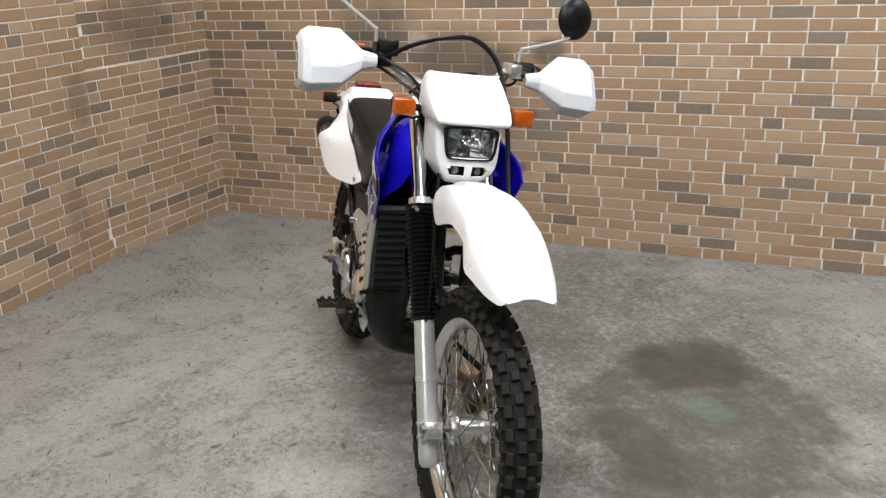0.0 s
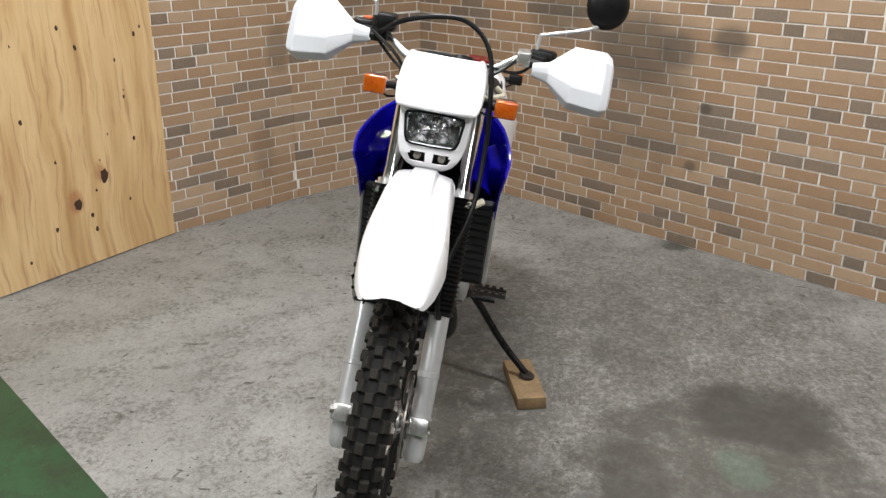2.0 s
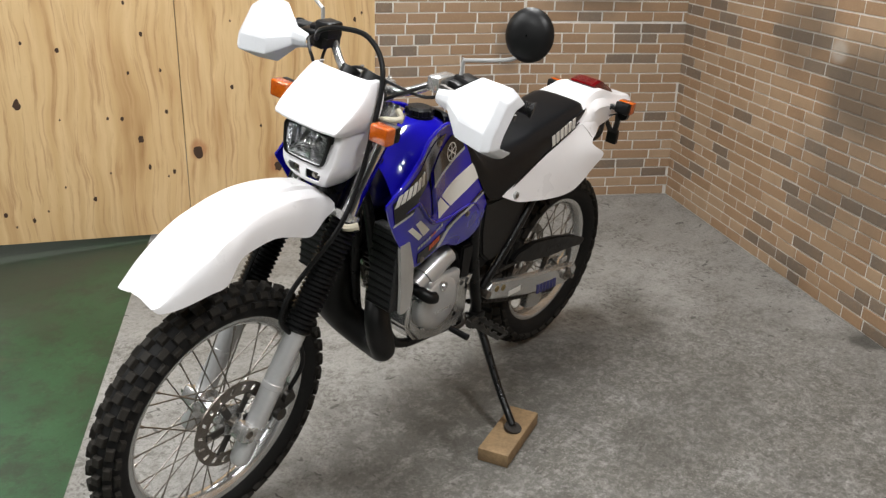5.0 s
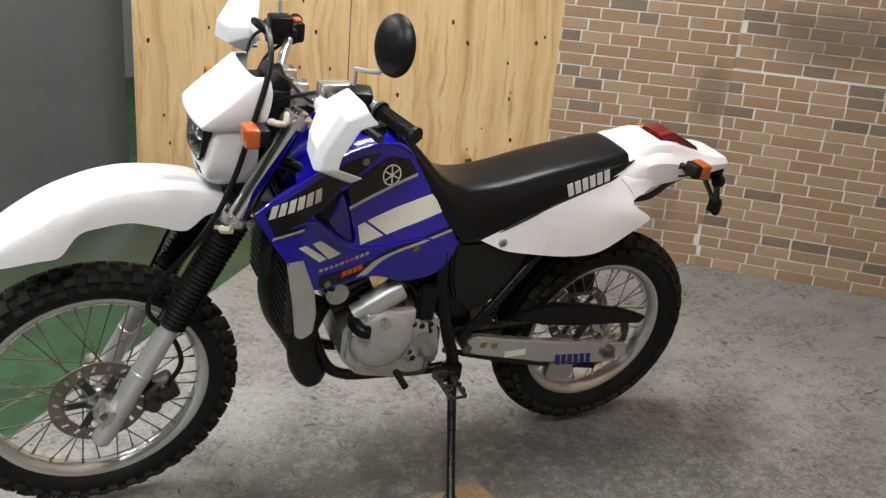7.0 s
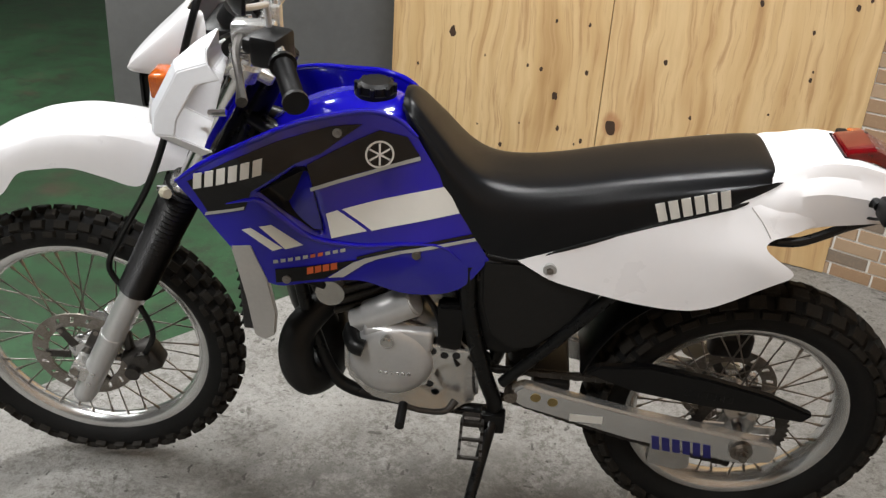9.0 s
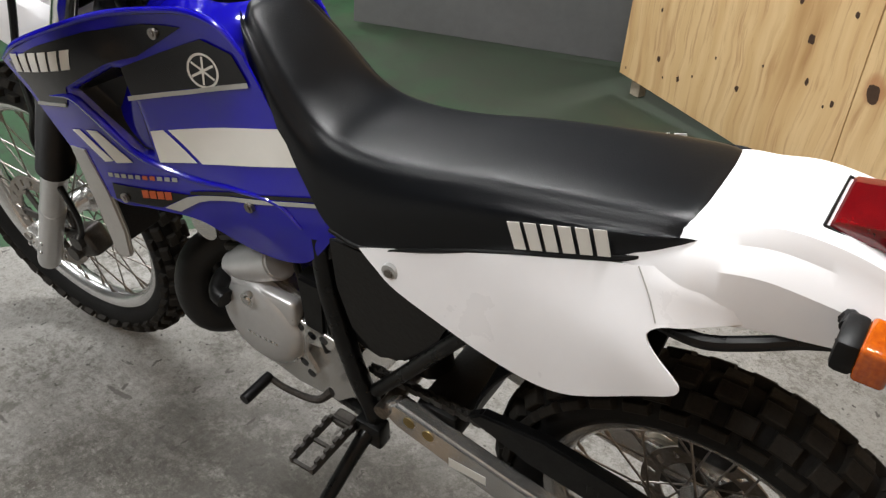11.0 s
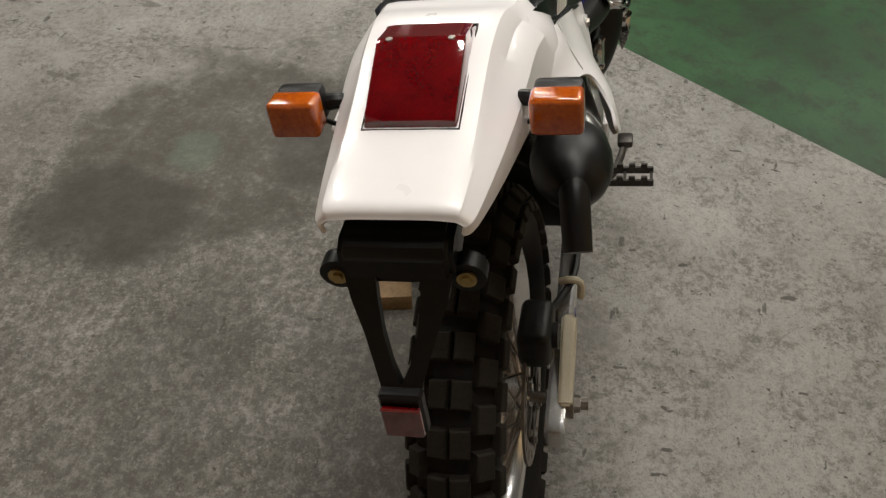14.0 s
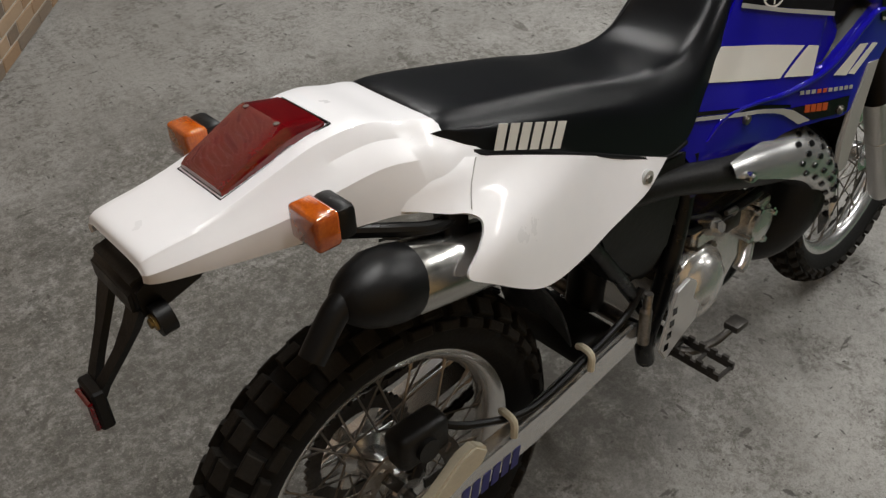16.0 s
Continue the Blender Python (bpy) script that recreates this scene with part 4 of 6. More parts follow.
# ---- indicators ----
def indicator(centre, inner, facing, at, stalk):
    """An amber lamp: moulded lens in front of a black cup, on a rubber stalk. facing: 1 ahead, -1 astern."""
    c = Vector(centre)
    s = 1 if c.y > 0 else -1
    body = part("indicator", boxed((-0.020, -0.026, -0.020), (0.004, 0.026, 0.020), Matrix.Translation(c) @ Matrix.Diagonal((facing, 1, 1, 1)), 0.007, 2), PLASTIC, bike, "amber indicator lamp", at=at)
    bm = boxed((0.002, -0.0275, -0.0215), (0.034, 0.0275, 0.0215), Matrix.Translation(c) @ Matrix.Diagonal((facing, 1, 1, 1)), 0.006, 3)
    part("indicator_lens", bm, ORANGE, body, "orange ribbed lens")
    part("indicator_stalk", tube([c + Vector((-0.014 * facing, -0.024 * s, stalk)), c + Vector((-0.016 * facing, -0.04 * s, stalk)), Vector(inner)], [0.010, 0.009, 0.011], 10, 4), PLASTIC, body)
    part("indicator_wire", tube([c + Vector((-0.012 * facing, -0.01 * s, -0.02)), c + Vector((-0.014 * facing, -0.03 * s, -0.032)), Vector(inner) + Vector((0, 0, -0.02))], 0.003, 6, 4), PLASTIC, body)


indicator((1.120, 0.162, 1.082), (1.085, 0.098, 1.075), 1, STEER, -0.004)
indicator((1.120, -0.162, 1.090), (1.085, -0.098, 1.080), 1, STEER, -0.004)
indicator((-0.130, 0.141, 0.934), (-0.095, 0.085, 0.912), -1, Matrix(), -0.004)
indicator((-0.130, -0.139, 0.934), (-0.095, -0.085, 0.912), -1, Matrix(), -0.004)

# ---- handlebar ----
bar = part("handlebar", tube([(0.87, 0.375, 1.165), (0.90, 0.30, 1.178), (0.94, 0.20, 1.19), (0.985, 0.12, 1.150), (1.00, 0.075, 1.135), (1.00, 0, 1.135), (1.00, -0.075, 1.135), (0.985, -0.12, 1.150), (0.94, -0.20, 1.19), (0.90, -0.30, 1.178), (0.87, -0.375, 1.165)], 0.0112, 12, 6), ALU, bike, "silver handlebar", at=STEER)
for s in (1, -1):
    a, b = Vector((0.868, 0.383 * s, 1.164)), Vector((0.905, 0.285 * s, 1.179))
    bm, n = bmesh.new(), 22
    tube([a.lerp(b, k / (2 * n)) for k in range(2 * n + 1)], [0.0165 if k % 2 else 0.0150 for k in range(2 * n + 1)], 14, 1, bm, smooth=False)
    rod(a + (a - b) * 0.02, a - (a - b) * 0.05, 0.0195, 14, bm)
    rod(b - (b - a) * 0.04, b + (b - a) * 0.03, 0.0215, 14, bm)
    part("grip", bm, PLASTIC, bar, "ribbed black rubber grip")
    m = Matrix.Translation((0.93, 0.235 * s, 1.186)) @ Matrix.Rotation(radians(-18 * s), 4, "Z")
    bm = boxed((-0.024, -0.032, -0.028), (0.026, 0.032, 0.024), m, 0.009, 2)
    box(bm, (0.0, -0.05, -0.012), (0.045, 0.02, 0.012), m, 0.006, 2)
    part("switch_housing", bm, PLASTIC, bar)
    part("lever_clamp", boxed((-0.02, -0.018, -0.02), (0.05, 0.018, 0.018), Matrix.Translation((0.955, 0.185 * s, 1.188)), 0.006, 2), PLASTIC if s < 0 else CAST, bar)
    part("lever", tube([(0.99, 0.19 * s, 1.186), (0.985, 0.25 * s, 1.178), (0.96, 0.33 * s, 1.168), (0.945, 0.385 * s, 1.160)], [0.008, 0.007, 0.006, 0.009], 8, 4), DARK_STEEL, bar)
bm = boxed((-0.035, -0.024, -0.018), (0.02, 0.024, 0.024), Matrix.Translation((0.985, -0.175, 1.215)), 0.006, 2)
part("brake_reservoir", bm, PLASTIC, bar)
part("stop_button", boxed((0.905, -0.245, 1.205), (0.925, -0.222, 1.216), bevel=0.003), DECAL_RED, bar)
for y in (-0.045, 0.045):
    bm = boxed((0.975, y - 0.014, 1.10), (1.025, y + 0.014, 1.155), bevel=0.006, seg=2)
    bolt(bm, (1.013, y, 1.158), 0.006, 0.01, "Z")
    bolt(bm, (0.987, y, 1.158), 0.006, 0.01, "Z")
    part("bar_clamp", bm, CAST, bar)
for pts in ([(0.97, 0.17, 1.18), (1.03, 0.14, 1.16), (1.07, 0.06, 1.10), (1.06, 0.02, 1.0), (1.0, 0.03, 0.93)], [(0.95, -0.2, 1.17), (1.02, -0.15, 1.14), (1.06, -0.08, 1.09), (1.05, -0.04, 1.0), (0.98, -0.04, 0.92)],
            [(0.95, -0.22, 1.19), (1.03, -0.19, 1.19), (1.075, -0.115, 1.14), (1.07, -0.06, 1.02), (1.0, -0.05, 0.93)], [(0.94, 0.22, 1.18), (1.0, 0.17, 1.15), (1.03, 0.05, 1.165), (1.02, -0.04, 1.165), (1.03, -0.12, 1.11)]):
    part("control_cable", tube(pts, 0.0042, 6, 6), PLASTIC, bar)

# hand guards: a moulded shield that narrows to its clamp
for s in (1, -1):
    def gp(x, y, z):
        return Vector((x, y * s, z))
    up = 0.0 if s > 0 else 0.014
    rows = [[gp(x, y + 0.004, z + up) for x, z in row] for y, row in (
        (0.205, ((1.010, 1.186), (1.020, 1.177), (1.022, 1.166), (1.018, 1.156), (1.010, 1.150))),
        (0.246, ((1.010, 1.194), (1.026, 1.184), (1.030, 1.166), (1.024, 1.148), (1.008, 1.138))),
        (0.304, ((0.991, 1.240), (1.026, 1.216), (1.064, 1.152), (1.066, 1.112), (1.014, 1.086))),
        (0.384, ((0.987, 1.238), (1.034, 1.220), (1.076, 1.148), (1.080, 1.106), (1.010, 1.075))),
        (0.402, ((0.982, 1.225), (1.026, 1.210), (1.066, 1.142), (1.070, 1.110), (1.003, 1.080))),
        (0.410, ((0.964, 1.205), (1.000, 1.194), (1.032, 1.140), (1.038, 1.114), (0.985, 1.092))))]
    bm = thick(grid(rows), 0.0035)
    bmesh.ops.bevel(bm, geom=[e for e in bm.edges if len(e.link_faces) == 2 and e.calc_face_angle(0) > 0.15], offset=0.0022, segments=2, affect="EDGES", clamp_overlap=True)
    guard = part("hand_guard", bm, GUARD, bike, "white plastic hand guard", smooth=24, at=STEER)
    part("guard_mount", rod(gp(0.965, 0.215, 1.175), gp(1.003, 0.215, 1.170), 0.008, 10), CHROME, guard)
    part("guard_mount", rod(gp(0.985, 0.33, 1.115), gp(1.012, 0.33, 1.112), 0.006, 10), CHROME, guard)

# ---- mirrors ----
for s, base, elbow, joint, head in ((1, (0.938, 0.215, 1.195), (0.940, 0.218, 1.245), (0.945, 0.345, 1.285), (0.935, 0.372, 1.345)), (-1, (0.968, -0.205, 1.215), (0.970, -0.208, 1.26), (0.975, -0.335, 1.345), (0.968, -0.362, 1.41))):
    stem = part("mirror", tube([base, elbow, Vector(elbow).lerp(Vector(joint), 0.08), joint, Vector(joint).lerp(Vector(head), 0.5)], [0.005] * 5, 8, 5), SILVER, bike, "round black mirror on a chrome stalk", at=STEER)
    m = Matrix.Translation(head) @ Matrix.Rotation(radians(12 * s), 4, "Z") @ Matrix.Rotation(radians(-6), 4, "Y")
    prof = [(0.002, 0.020), (0.023, 0.0195), (0.041, 0.015), (0.053, 0.006), (0.0565, -0.004), (0.055, -0.009), (0.052, -0.009)]
    bm = grid([[m @ Vector((x, r * math.cos(a), r * 1.06 * math.sin(a))) for a in (2 * math.pi * k / 36 for k in range(36))] for r, x in prof], closed=True)
    part("mirror_shell", bm, MIRROR_BACK, stem, "round black mirror shell")
    bm = grid([[m @ Vector((-0.0085, r * math.cos(a), r * 1.06 * math.sin(a))) for a in (2 * math.pi * k / 36 for k in range(36))] for r in (0.0525, 0.001)], closed=True)
    part("mirror_glass", bm, CHROME, stem, "mirror glass")
    part("mirror_nut", rod(Vector(base) + Vector((0, 0, -0.012)), Vector(base) + Vector((0, 0, 0.014)), 0.009, 6), DARK_STEEL, stem)



# ---- fuel tank ----
def tank_section(x, zt, wt, zb):
    f = lambda z: tank_side(x, z) - 0.010
    half = [(x, 0, zt), (x, wt * 0.55, zt - 0.004), (x, wt, zt - 0.022)]
    zs = [zt - 0.05, zt - 0.10, (zt - 0.10 + zb) / 2, zb]
    prev = wt
    for z in zs:
        y = max(min(f(z), prev + 0.035), 0.03)
        half.append((x, y, z))
        prev = y
    return mirrored(half)


secs = [tank_section(0.655, 0.925, 0.045, 0.80), tank_section(0.69, 0.960, 0.060, 0.76), tank_section(0.75, 1.012, 0.070, 0.70), tank_section(0.82, 1.018, 0.070, 0.69), tank_section(0.89, 1.006, 0.064, 0.70), tank_section(0.95, 0.980, 0.052, 0.74), tank_section(0.99, 0.950, 0.040, 0.80)]
tank = part("fuel_tank", lofted(secs, 5, 3), BLUE, bike, "glossy blue fuel tank", smooth=60)
bm = rod((0.795, 0, 1.010), (0.795, 0, 1.022), 0.040, 28)
tube([(0.795, 0, 1.020), (0.795, 0, 1.036), (0.795, 0, 1.042)], [0.036, 0.035, 0.028], 12, 1, bm, smooth=False)
for k in range(8):
    box(bm, (0.030, -0.005, 1.020), (0.040, 0.005, 1.038), Matrix.Translation((0.795, 0, 0)) @ Matrix.Rotation(math.pi * k / 4, 4, "Z"), 0.002)
part("filler_cap", bm, PLASTIC, tank, "black plastic filler cap")

# ---- radiator shrouds with their stripes ----
UP = [(1.120, 0.903), (1.066, 0.944), (0.980, 0.984), (0.921, 1.004), (0.855, 1.015), (0.793, 1.021), (0.742, 1.008), (0.705, 0.975)]
LOW = [(1.116, 0.893), (1.046, 0.780), (0.968, 0.690), (0.890, 0.690), (0.800, 0.690), (0.710, 0.655), (0.614, 0.668), (0.556, 0.735)]


def scoop(x, z):
    """How deep the air scoop lies at a place of the shroud."""
    c = [(0.914, 0.929), (0.892, 0.925), (0.866, 0.795), (0.885, 0.795), (0.950, 0.850), (0.982, 0.884)]
    d = 1.0
    for (x0, z0), (x1, z1) in zip(c, c[1:] + c[:1]):
        ex, ez = x1 - x0, z1 - z0
        d = min(d, ((x - x0) * ez - (z - z0) * ex) / math.hypot(ex, ez) * -1)
    return d


sgn = -1 if scoop(0.90, 0.87) < 0 else 1


def shroud_side(x, z):
    d = scoop(x, z) * sgn
    return tank_side(x, z) - 0.030 * max(0.0, min(1.0, (d + 0.002) / 0.012))


def ring_logo(side, x, z, r):
    bm = bmesh.new()
    n = 32
    rows = []
    for k in range(n):
        a = 2 * math.pi * k / n
        rows.append([Vector((x + q * math.cos(a), side * (tank_side(x + q * math.cos(a), z + q * math.sin(a)) + 0.0036), z + q * math.sin(a))) for q in (r * 0.86, r)])
    rows.append(rows[0])
    grid(rows, bm)
    for k in range(3):
        a = math.pi * k / 3 + 0.5
        for q0, q1 in ((-0.8, 0.8),):
            px, pz = -math.sin(a) * r * 0.07, math.cos(a) * r * 0.07
            pts = [(x + math.cos(a) * r * q0 + px, z + math.sin(a) * r * q0 + pz), (x + math.cos(a) * r * q1 + px, z + math.sin(a) * r * q1 + pz), (x + math.cos(a) * r * q1 - px, z + math.sin(a) * r * q1 - pz), (x + math.cos(a) * r * q0 - px, z + math.sin(a) * r * q0 - pz)]
            bm.faces.new([bm.verts.new((u, side * (tank_side(u, w) + 0.0038 + 0.0002 * k), w)) for u, w in pts])
    return bm


for side in (1, -1):
    sh = part("radiator_shroud", field_sheet(UP, LOW, shroud_side, side, 90, 60, 0.0, 0.004), BLUE, bike, "blue radiator shroud with black and white stripes", smooth=50)
    sticker("black_panel", [(1.098, 0.906), (1.031, 0.946), (0.950, 0.978), (0.852, 0.998), (0.802, 0.999), (0.871, 0.950), (0.917, 0.936), (0.990, 0.888), (1.000, 0.850), (1.068, 0.836)], shroud_side, side, GLOSS_BLACK, sh)
    sticker("black_panel", [(0.895, 0.932), (0.830, 0.962), (0.772, 0.988), (0.722, 0.976), (0.698, 0.940), (0.760, 0.920), (0.830, 0.903), (0.884, 0.890)], tank_side, side, GLOSS_BLACK, sh)
    sticker("scoop_panel", [(0.978, 0.884), (0.914, 0.927), (0.894, 0.924), (0.868, 0.798), (0.884, 0.797), (0.946, 0.850)], shroud_side, side, PLASTIC, sh, 0.002, n=30)
    sticker("grey_line", [(1.074, 0.840), (1.002, 0.857), (1.004, 0.851), (1.077, 0.833)], tank_side, side, DECAL_GREY, sh, 0.0032)
    sticker("grey_line", [(0.889, 0.889), (0.793, 0.911), (0.698, 0.940), (0.696, 0.933), (0.794, 0.904), (0.888, 0.882)], tank_side, side, DECAL_GREY, sh, 0.0032)
    sticker("white_stripe", [(0.834, 0.842), (0.651, 0.882), (0.611, 0.834), (0.779, 0.798)], tank_side, side, DECAL_WHITE, sh)
    sticker("white_stripe", [(0.862, 0.836), (0.842, 0.841), (0.788, 0.798), (0.852, 0.786)], tank_side, side, DECAL_WHITE, sh)
    sticker("white_stripe", [(1.012, 0.806), (0.995, 0.811), (0.940, 0.768), (0.958, 0.762)], tank_side, side, DECAL_WHITE, sh)
    sticker("white_stripe", [(0.980, 0.814), (0.958, 0.818), (0.903, 0.774), (0.935, 0.766)], tank_side, side, DECAL_WHITE, sh)
    sticker("black_panel", [(0.955, 0.722), (0.877, 0.730), (0.806, 0.738), (0.864, 0.700), (0.900, 0.696), (0.955, 0.692)], tank_side, side, GLOSS_BLACK, sh)
    sticker("grey_stripe", [(0.858, 0.702), (0.806, 0.738), (0.723, 0.761), (0.575, 0.786), (0.575, 0.780), (0.724, 0.754), (0.783, 0.736), (0.830, 0.702)], tank_side, side, DECAL_GREY, sh, 0.0030)
    sticker("black_line", [(0.806, 0.745), (0.723, 0.768), (0.580, 0.794), (0.576, 0.788), (0.722, 0.762), (0.806, 0.739)], tank_side, side, GLOSS_BLACK, sh, 0.0026)
    for k in range(4):
        x = 0.897 - 0.0145 * k
        sticker("orange_badge_bar", [(x, 0.725 + 0.0025 * k), (x - 0.012, 0.7275 + 0.0025 * k), (x - 0.012, 0.713 + 0.0025 * k), (x, 0.7105 + 0.0025 * k)], tank_side, side, DECAL_RED, sh, 0.0034, n=4)
    for k in range(10):
        x, z = 0.958 - 0.0136 * k, 0.742 + 0.0023 * k
        sticker("small_lettering_bar", [(x, z), (x - 0.009, z + 0.0015), (x - 0.009, z - 0.0055), (x, z - 0.007)], tank_side, side, DECAL_RED if k in (5, 6) else DECAL_GREY, sh, 0.003, n=3)
    sign_bars(sh, [(1.085, 0.924), (1.091, 0.890), (0.962, 0.954), (0.964, 0.924)], tank_side, side, DECAL_WHITE, lift=0.0036)
    part("round_badge", ring_logo(side, 0.770, 0.943, 0.026), DECAL_WHITE, sh, smooth=None)
    # raised rim along the lower blade of the scoop
    rim = [(1.035, 0.862), (0.985, 0.872), (0.955, 0.848), (0.890, 0.790), (0.80, 0.768), (0.72, 0.772), (0.65, 0.768), (0.61, 0.735)]
    part("shroud_edge", tube([(x, side * (tank_side(x, z) + 0.0005), z) for x, z in rim], [0.002, 0.006, 0.007, 0.006, 0.005, 0.004, 0.004, 0.002], 10, 6), BLUE, sh)
    part("shroud_edge", tube([(x, side * (tank_side(x, z) - 0.002), z) for x, z in UP], [0.003] + [0.0055] * 6 + [0.003], 10, 6), BLUE, sh)
    for x, z in ((0.694, 0.752), (0.935, 0.700), (0.845, 0.985)):
        y = side * (tank_side(x, z) + 0.003)
        bm = rod((x, y - 0.004 * side, z), (x, y + 0.0025 * side, z), 0.0085, 16)
        rod((x, y, z), (x, y + 0.0045 * side, z), 0.0045, 10, bm)
        part("shroud_bolt", bm, STEEL, sh)

# ---- radiators ----
for side in (1, -1):
    y0, y1 = sorted((0.085 * side, 0.175 * side))
    core = part("radiator", boxed((0.995, y0, 0.565), (1.030, y1, 0.80), Matrix(), 0.004), CORE, bike, "black radiator behind a grey guard")
    bm = bmesh.new()
    for k in range(11):
        box(bm, (1.029, y0 + 0.004, 0.574 + 0.021 * k), (1.035, y1 - 0.004, 0.578 + 0.021 * k))
    part("louvres", bm, PLASTIC, core)
    part("radiator_guard", prism([(1.038, 0.772), (0.996, 0.776), (0.968, 0.70), (0.956, 0.62), (0.962, 0.565), (0.985, 0.550), (1.005, 0.558), (1.016, 0.65)], 0.176 * side, 0.186 * side, 0.004), GREY_PLATE, core, "grey radiator guard")

# ---- seat ----
def seat_section(x, zt, wt, zb, wb):
    return mirrored([(x, 0, zt), (x, wt * 0.6, zt - 0.001), (x, wt * 0.92, zt - 0.006), (x, wt + 0.008, zt - 0.022), (x, (wt + wb) / 2 + 0.008, zt * 0.55 + zb * 0.45), (x, wb, zb)])


secs = [seat_section(0.738, 1.026, 0.036, 1.012, 0.045), seat_section(0.715, 1.020, 0.052, 0.970, 0.072), seat_section(0.665, 0.970, 0.068, 0.892, 0.092), seat_section(0.615, 0.918, 0.077, 0.828, 0.103), seat_section(0.565, 0.890, 0.083, 0.760, 0.112), seat_section(0.50, 0.886, 0.086, 0.748, 0.116), seat_section(0.42, 0.898, 0.088, 0.782, 0.115),
        seat_section(0.32, 0.922, 0.090, 0.825, 0.113), seat_section(0.20, 0.946, 0.092, 0.872, 0.111), seat_section(0.11, 0.962, 0.092, 0.910, 0.108), seat_section(0.065, 0.966, 0.088, 0.935, 0.100), seat_section(0.048, 0.955, 0.082, 0.944, 0.090)]
bm = lofted(secs, 5, 4)
seat = part("seat", bm, VINYL, bike, "long black vinyl seat", smooth=70)
for side in (1, -1):
    sign_bars(seat, [(0.270, 0.895), (0.257, 0.859), (0.139, 0.938), (0.130, 0.904)], lambda x, z: 0.1125 + max(0, 0.90 - z) * 0.03, side, DECAL_WHITE, lift=0.003)
    part("seat_edge", tube([(0.56, 0.112 * side, 0.752), (0.50, 0.116 * side, 0.748), (0.42, 0.115 * side, 0.780), (0.32, 0.113 * side, 0.823), (0.20, 0.111 * side, 0.870), (0.11, 0.108 * side, 0.908), (0.06, 0.096 * side, 0.938)], 0.004, 8, 4), PLASTIC, seat)

# ---- side covers and tail ----
COVER = [(0.502, 0.750), (0.440, 0.775), (0.367, 0.803), (0.260, 0.850), (0.180, 0.880), (0.108, 0.906), (0.060, 0.919), (0.010, 0.926), (-0.050, 0.924),
         (-0.052, 0.892), (-0.010, 0.880), (0.028, 0.868), (0.054, 0.862), (0.067, 0.852), (0.062, 0.842), (0.045, 0.831), (0.028, 0.822), (0.016, 0.813), (0.018, 0.803),
         (0.045, 0.785), (0.105, 0.742), (0.150, 0.716), (0.195, 0.704), (0.250, 0.702), (0.317, 0.706), (0.424, 0.720), (0.470, 0.736)]


def outlined_sheet(outline, f, side, t=0.004, step=0.012):
    """A panel of any outline in x and z, bulged by f, on one side of the machine."""
    rim = [Vector((q.x, q.z)) for q in spline([(x, 0, z) for x, z in outline + outline[:1]], 4)[:-1]]
    n = len(rim)

    def inside(x, z):
        hit = False
        for p, q in zip(rim, rim[1:] + rim[:1]):
            if min((Vector((x, z)) - p).length, 1) < step * 0.45:
                return False
            if (p.y > z) != (q.y > z) and x < (q.x - p.x) * (z - p.y) / (q.y - p.y) + p.x:
                hit = not hit
        return hit

    xs, zs = [p.x for p in rim], [p.y for p in rim]
    fill = []
    for i in range(int((max(xs) - min(xs)) / step) + 1):
        for j in range(int((max(zs) - min(zs)) / step) + 1):
            x, z = min(xs) + step * (i + 0.5 * (j % 2)), min(zs) + step * j
            if inside(x, z):
                fill.append(Vector((x, z)))
    verts, _, faces, *_ = delaunay_2d_cdt(rim + fill, [(k, (k + 1) % n) for k in range(n)], [], 1, 1e-6)
    bm = bmesh.new()
    vs = [bm.verts.new((v.x, side * f(v.x, v.y), v.y)) for v in verts]
    for face in faces:
        bm.faces.new([vs[k] for k in face])
    return thick(bm, t)


for side in (1, -1):
    flare = 0.024 if side < 0 else 0.005

    def wide(x, z):
        return cover_side(x, z) + max(0.0, min(1.0, (0.33 - x) / 0.25)) * flare * max(0.0, min(1.0, (0.875 - z) / 0.05))

    tucked = lambda x, z: wide(x, z) - 0.010 * max(0.0, min(1.0, (z - 0.905) / 0.016)) * max(0.0, min(1.0, (0.12 - x) / 0.04)) - 0.006 * max(0.0, min(1.0, (-0.010 - x) / 0.035))
    cover = part("side_cover", outlined_sheet(COVER, tucked, side), WHITE, bike, "white side cover", smooth=60)
    seam = [(0.100, 0.908), (0.078, 0.886), (0.062, 0.864)]
    part("cover_seam", tube([(u, side * (tucked(u, w) + 0.0004), w) for u, w in seam], 0.0009, 6, 2), GREY_PLATE, cover)
    x, z = 0.440, 0.742
    y = side * cover_side(x, z)
    bm = rod((x, y - 0.004 * side, z), (x, y + 0.003 * side, z), 0.013, 20)
    part("cover_washer", bm, DECAL_GREY, cover)
    part("cover_bolt", bolt(bmesh.new(), (x, y + 0.004 * side, z), 0.007, 0.005), STEEL, cover)


def tail_rise(x):
    k = max(0.0, min(1.0, (0.085 - x) / 0.13))
    return 0.021 * k * k * (3 - 2 * k)


def tail_section(x, zt, wt, ws, zs, wb, zb, dip=0.0):
    zt, zs, zb = zt + tail_rise(x), zs + tail_rise(x) * 0.9, zb + tail_rise(x) * 0.25
    return mirrored([(x, 0, zt), (x, wt * 0.6, zt), (x, wt, zt - 0.002), (x, wt + (ws - wt) * 0.35, zt - (zt - zs) * 0.35 - dip), (x, ws, zs), (x, wb, zb)])


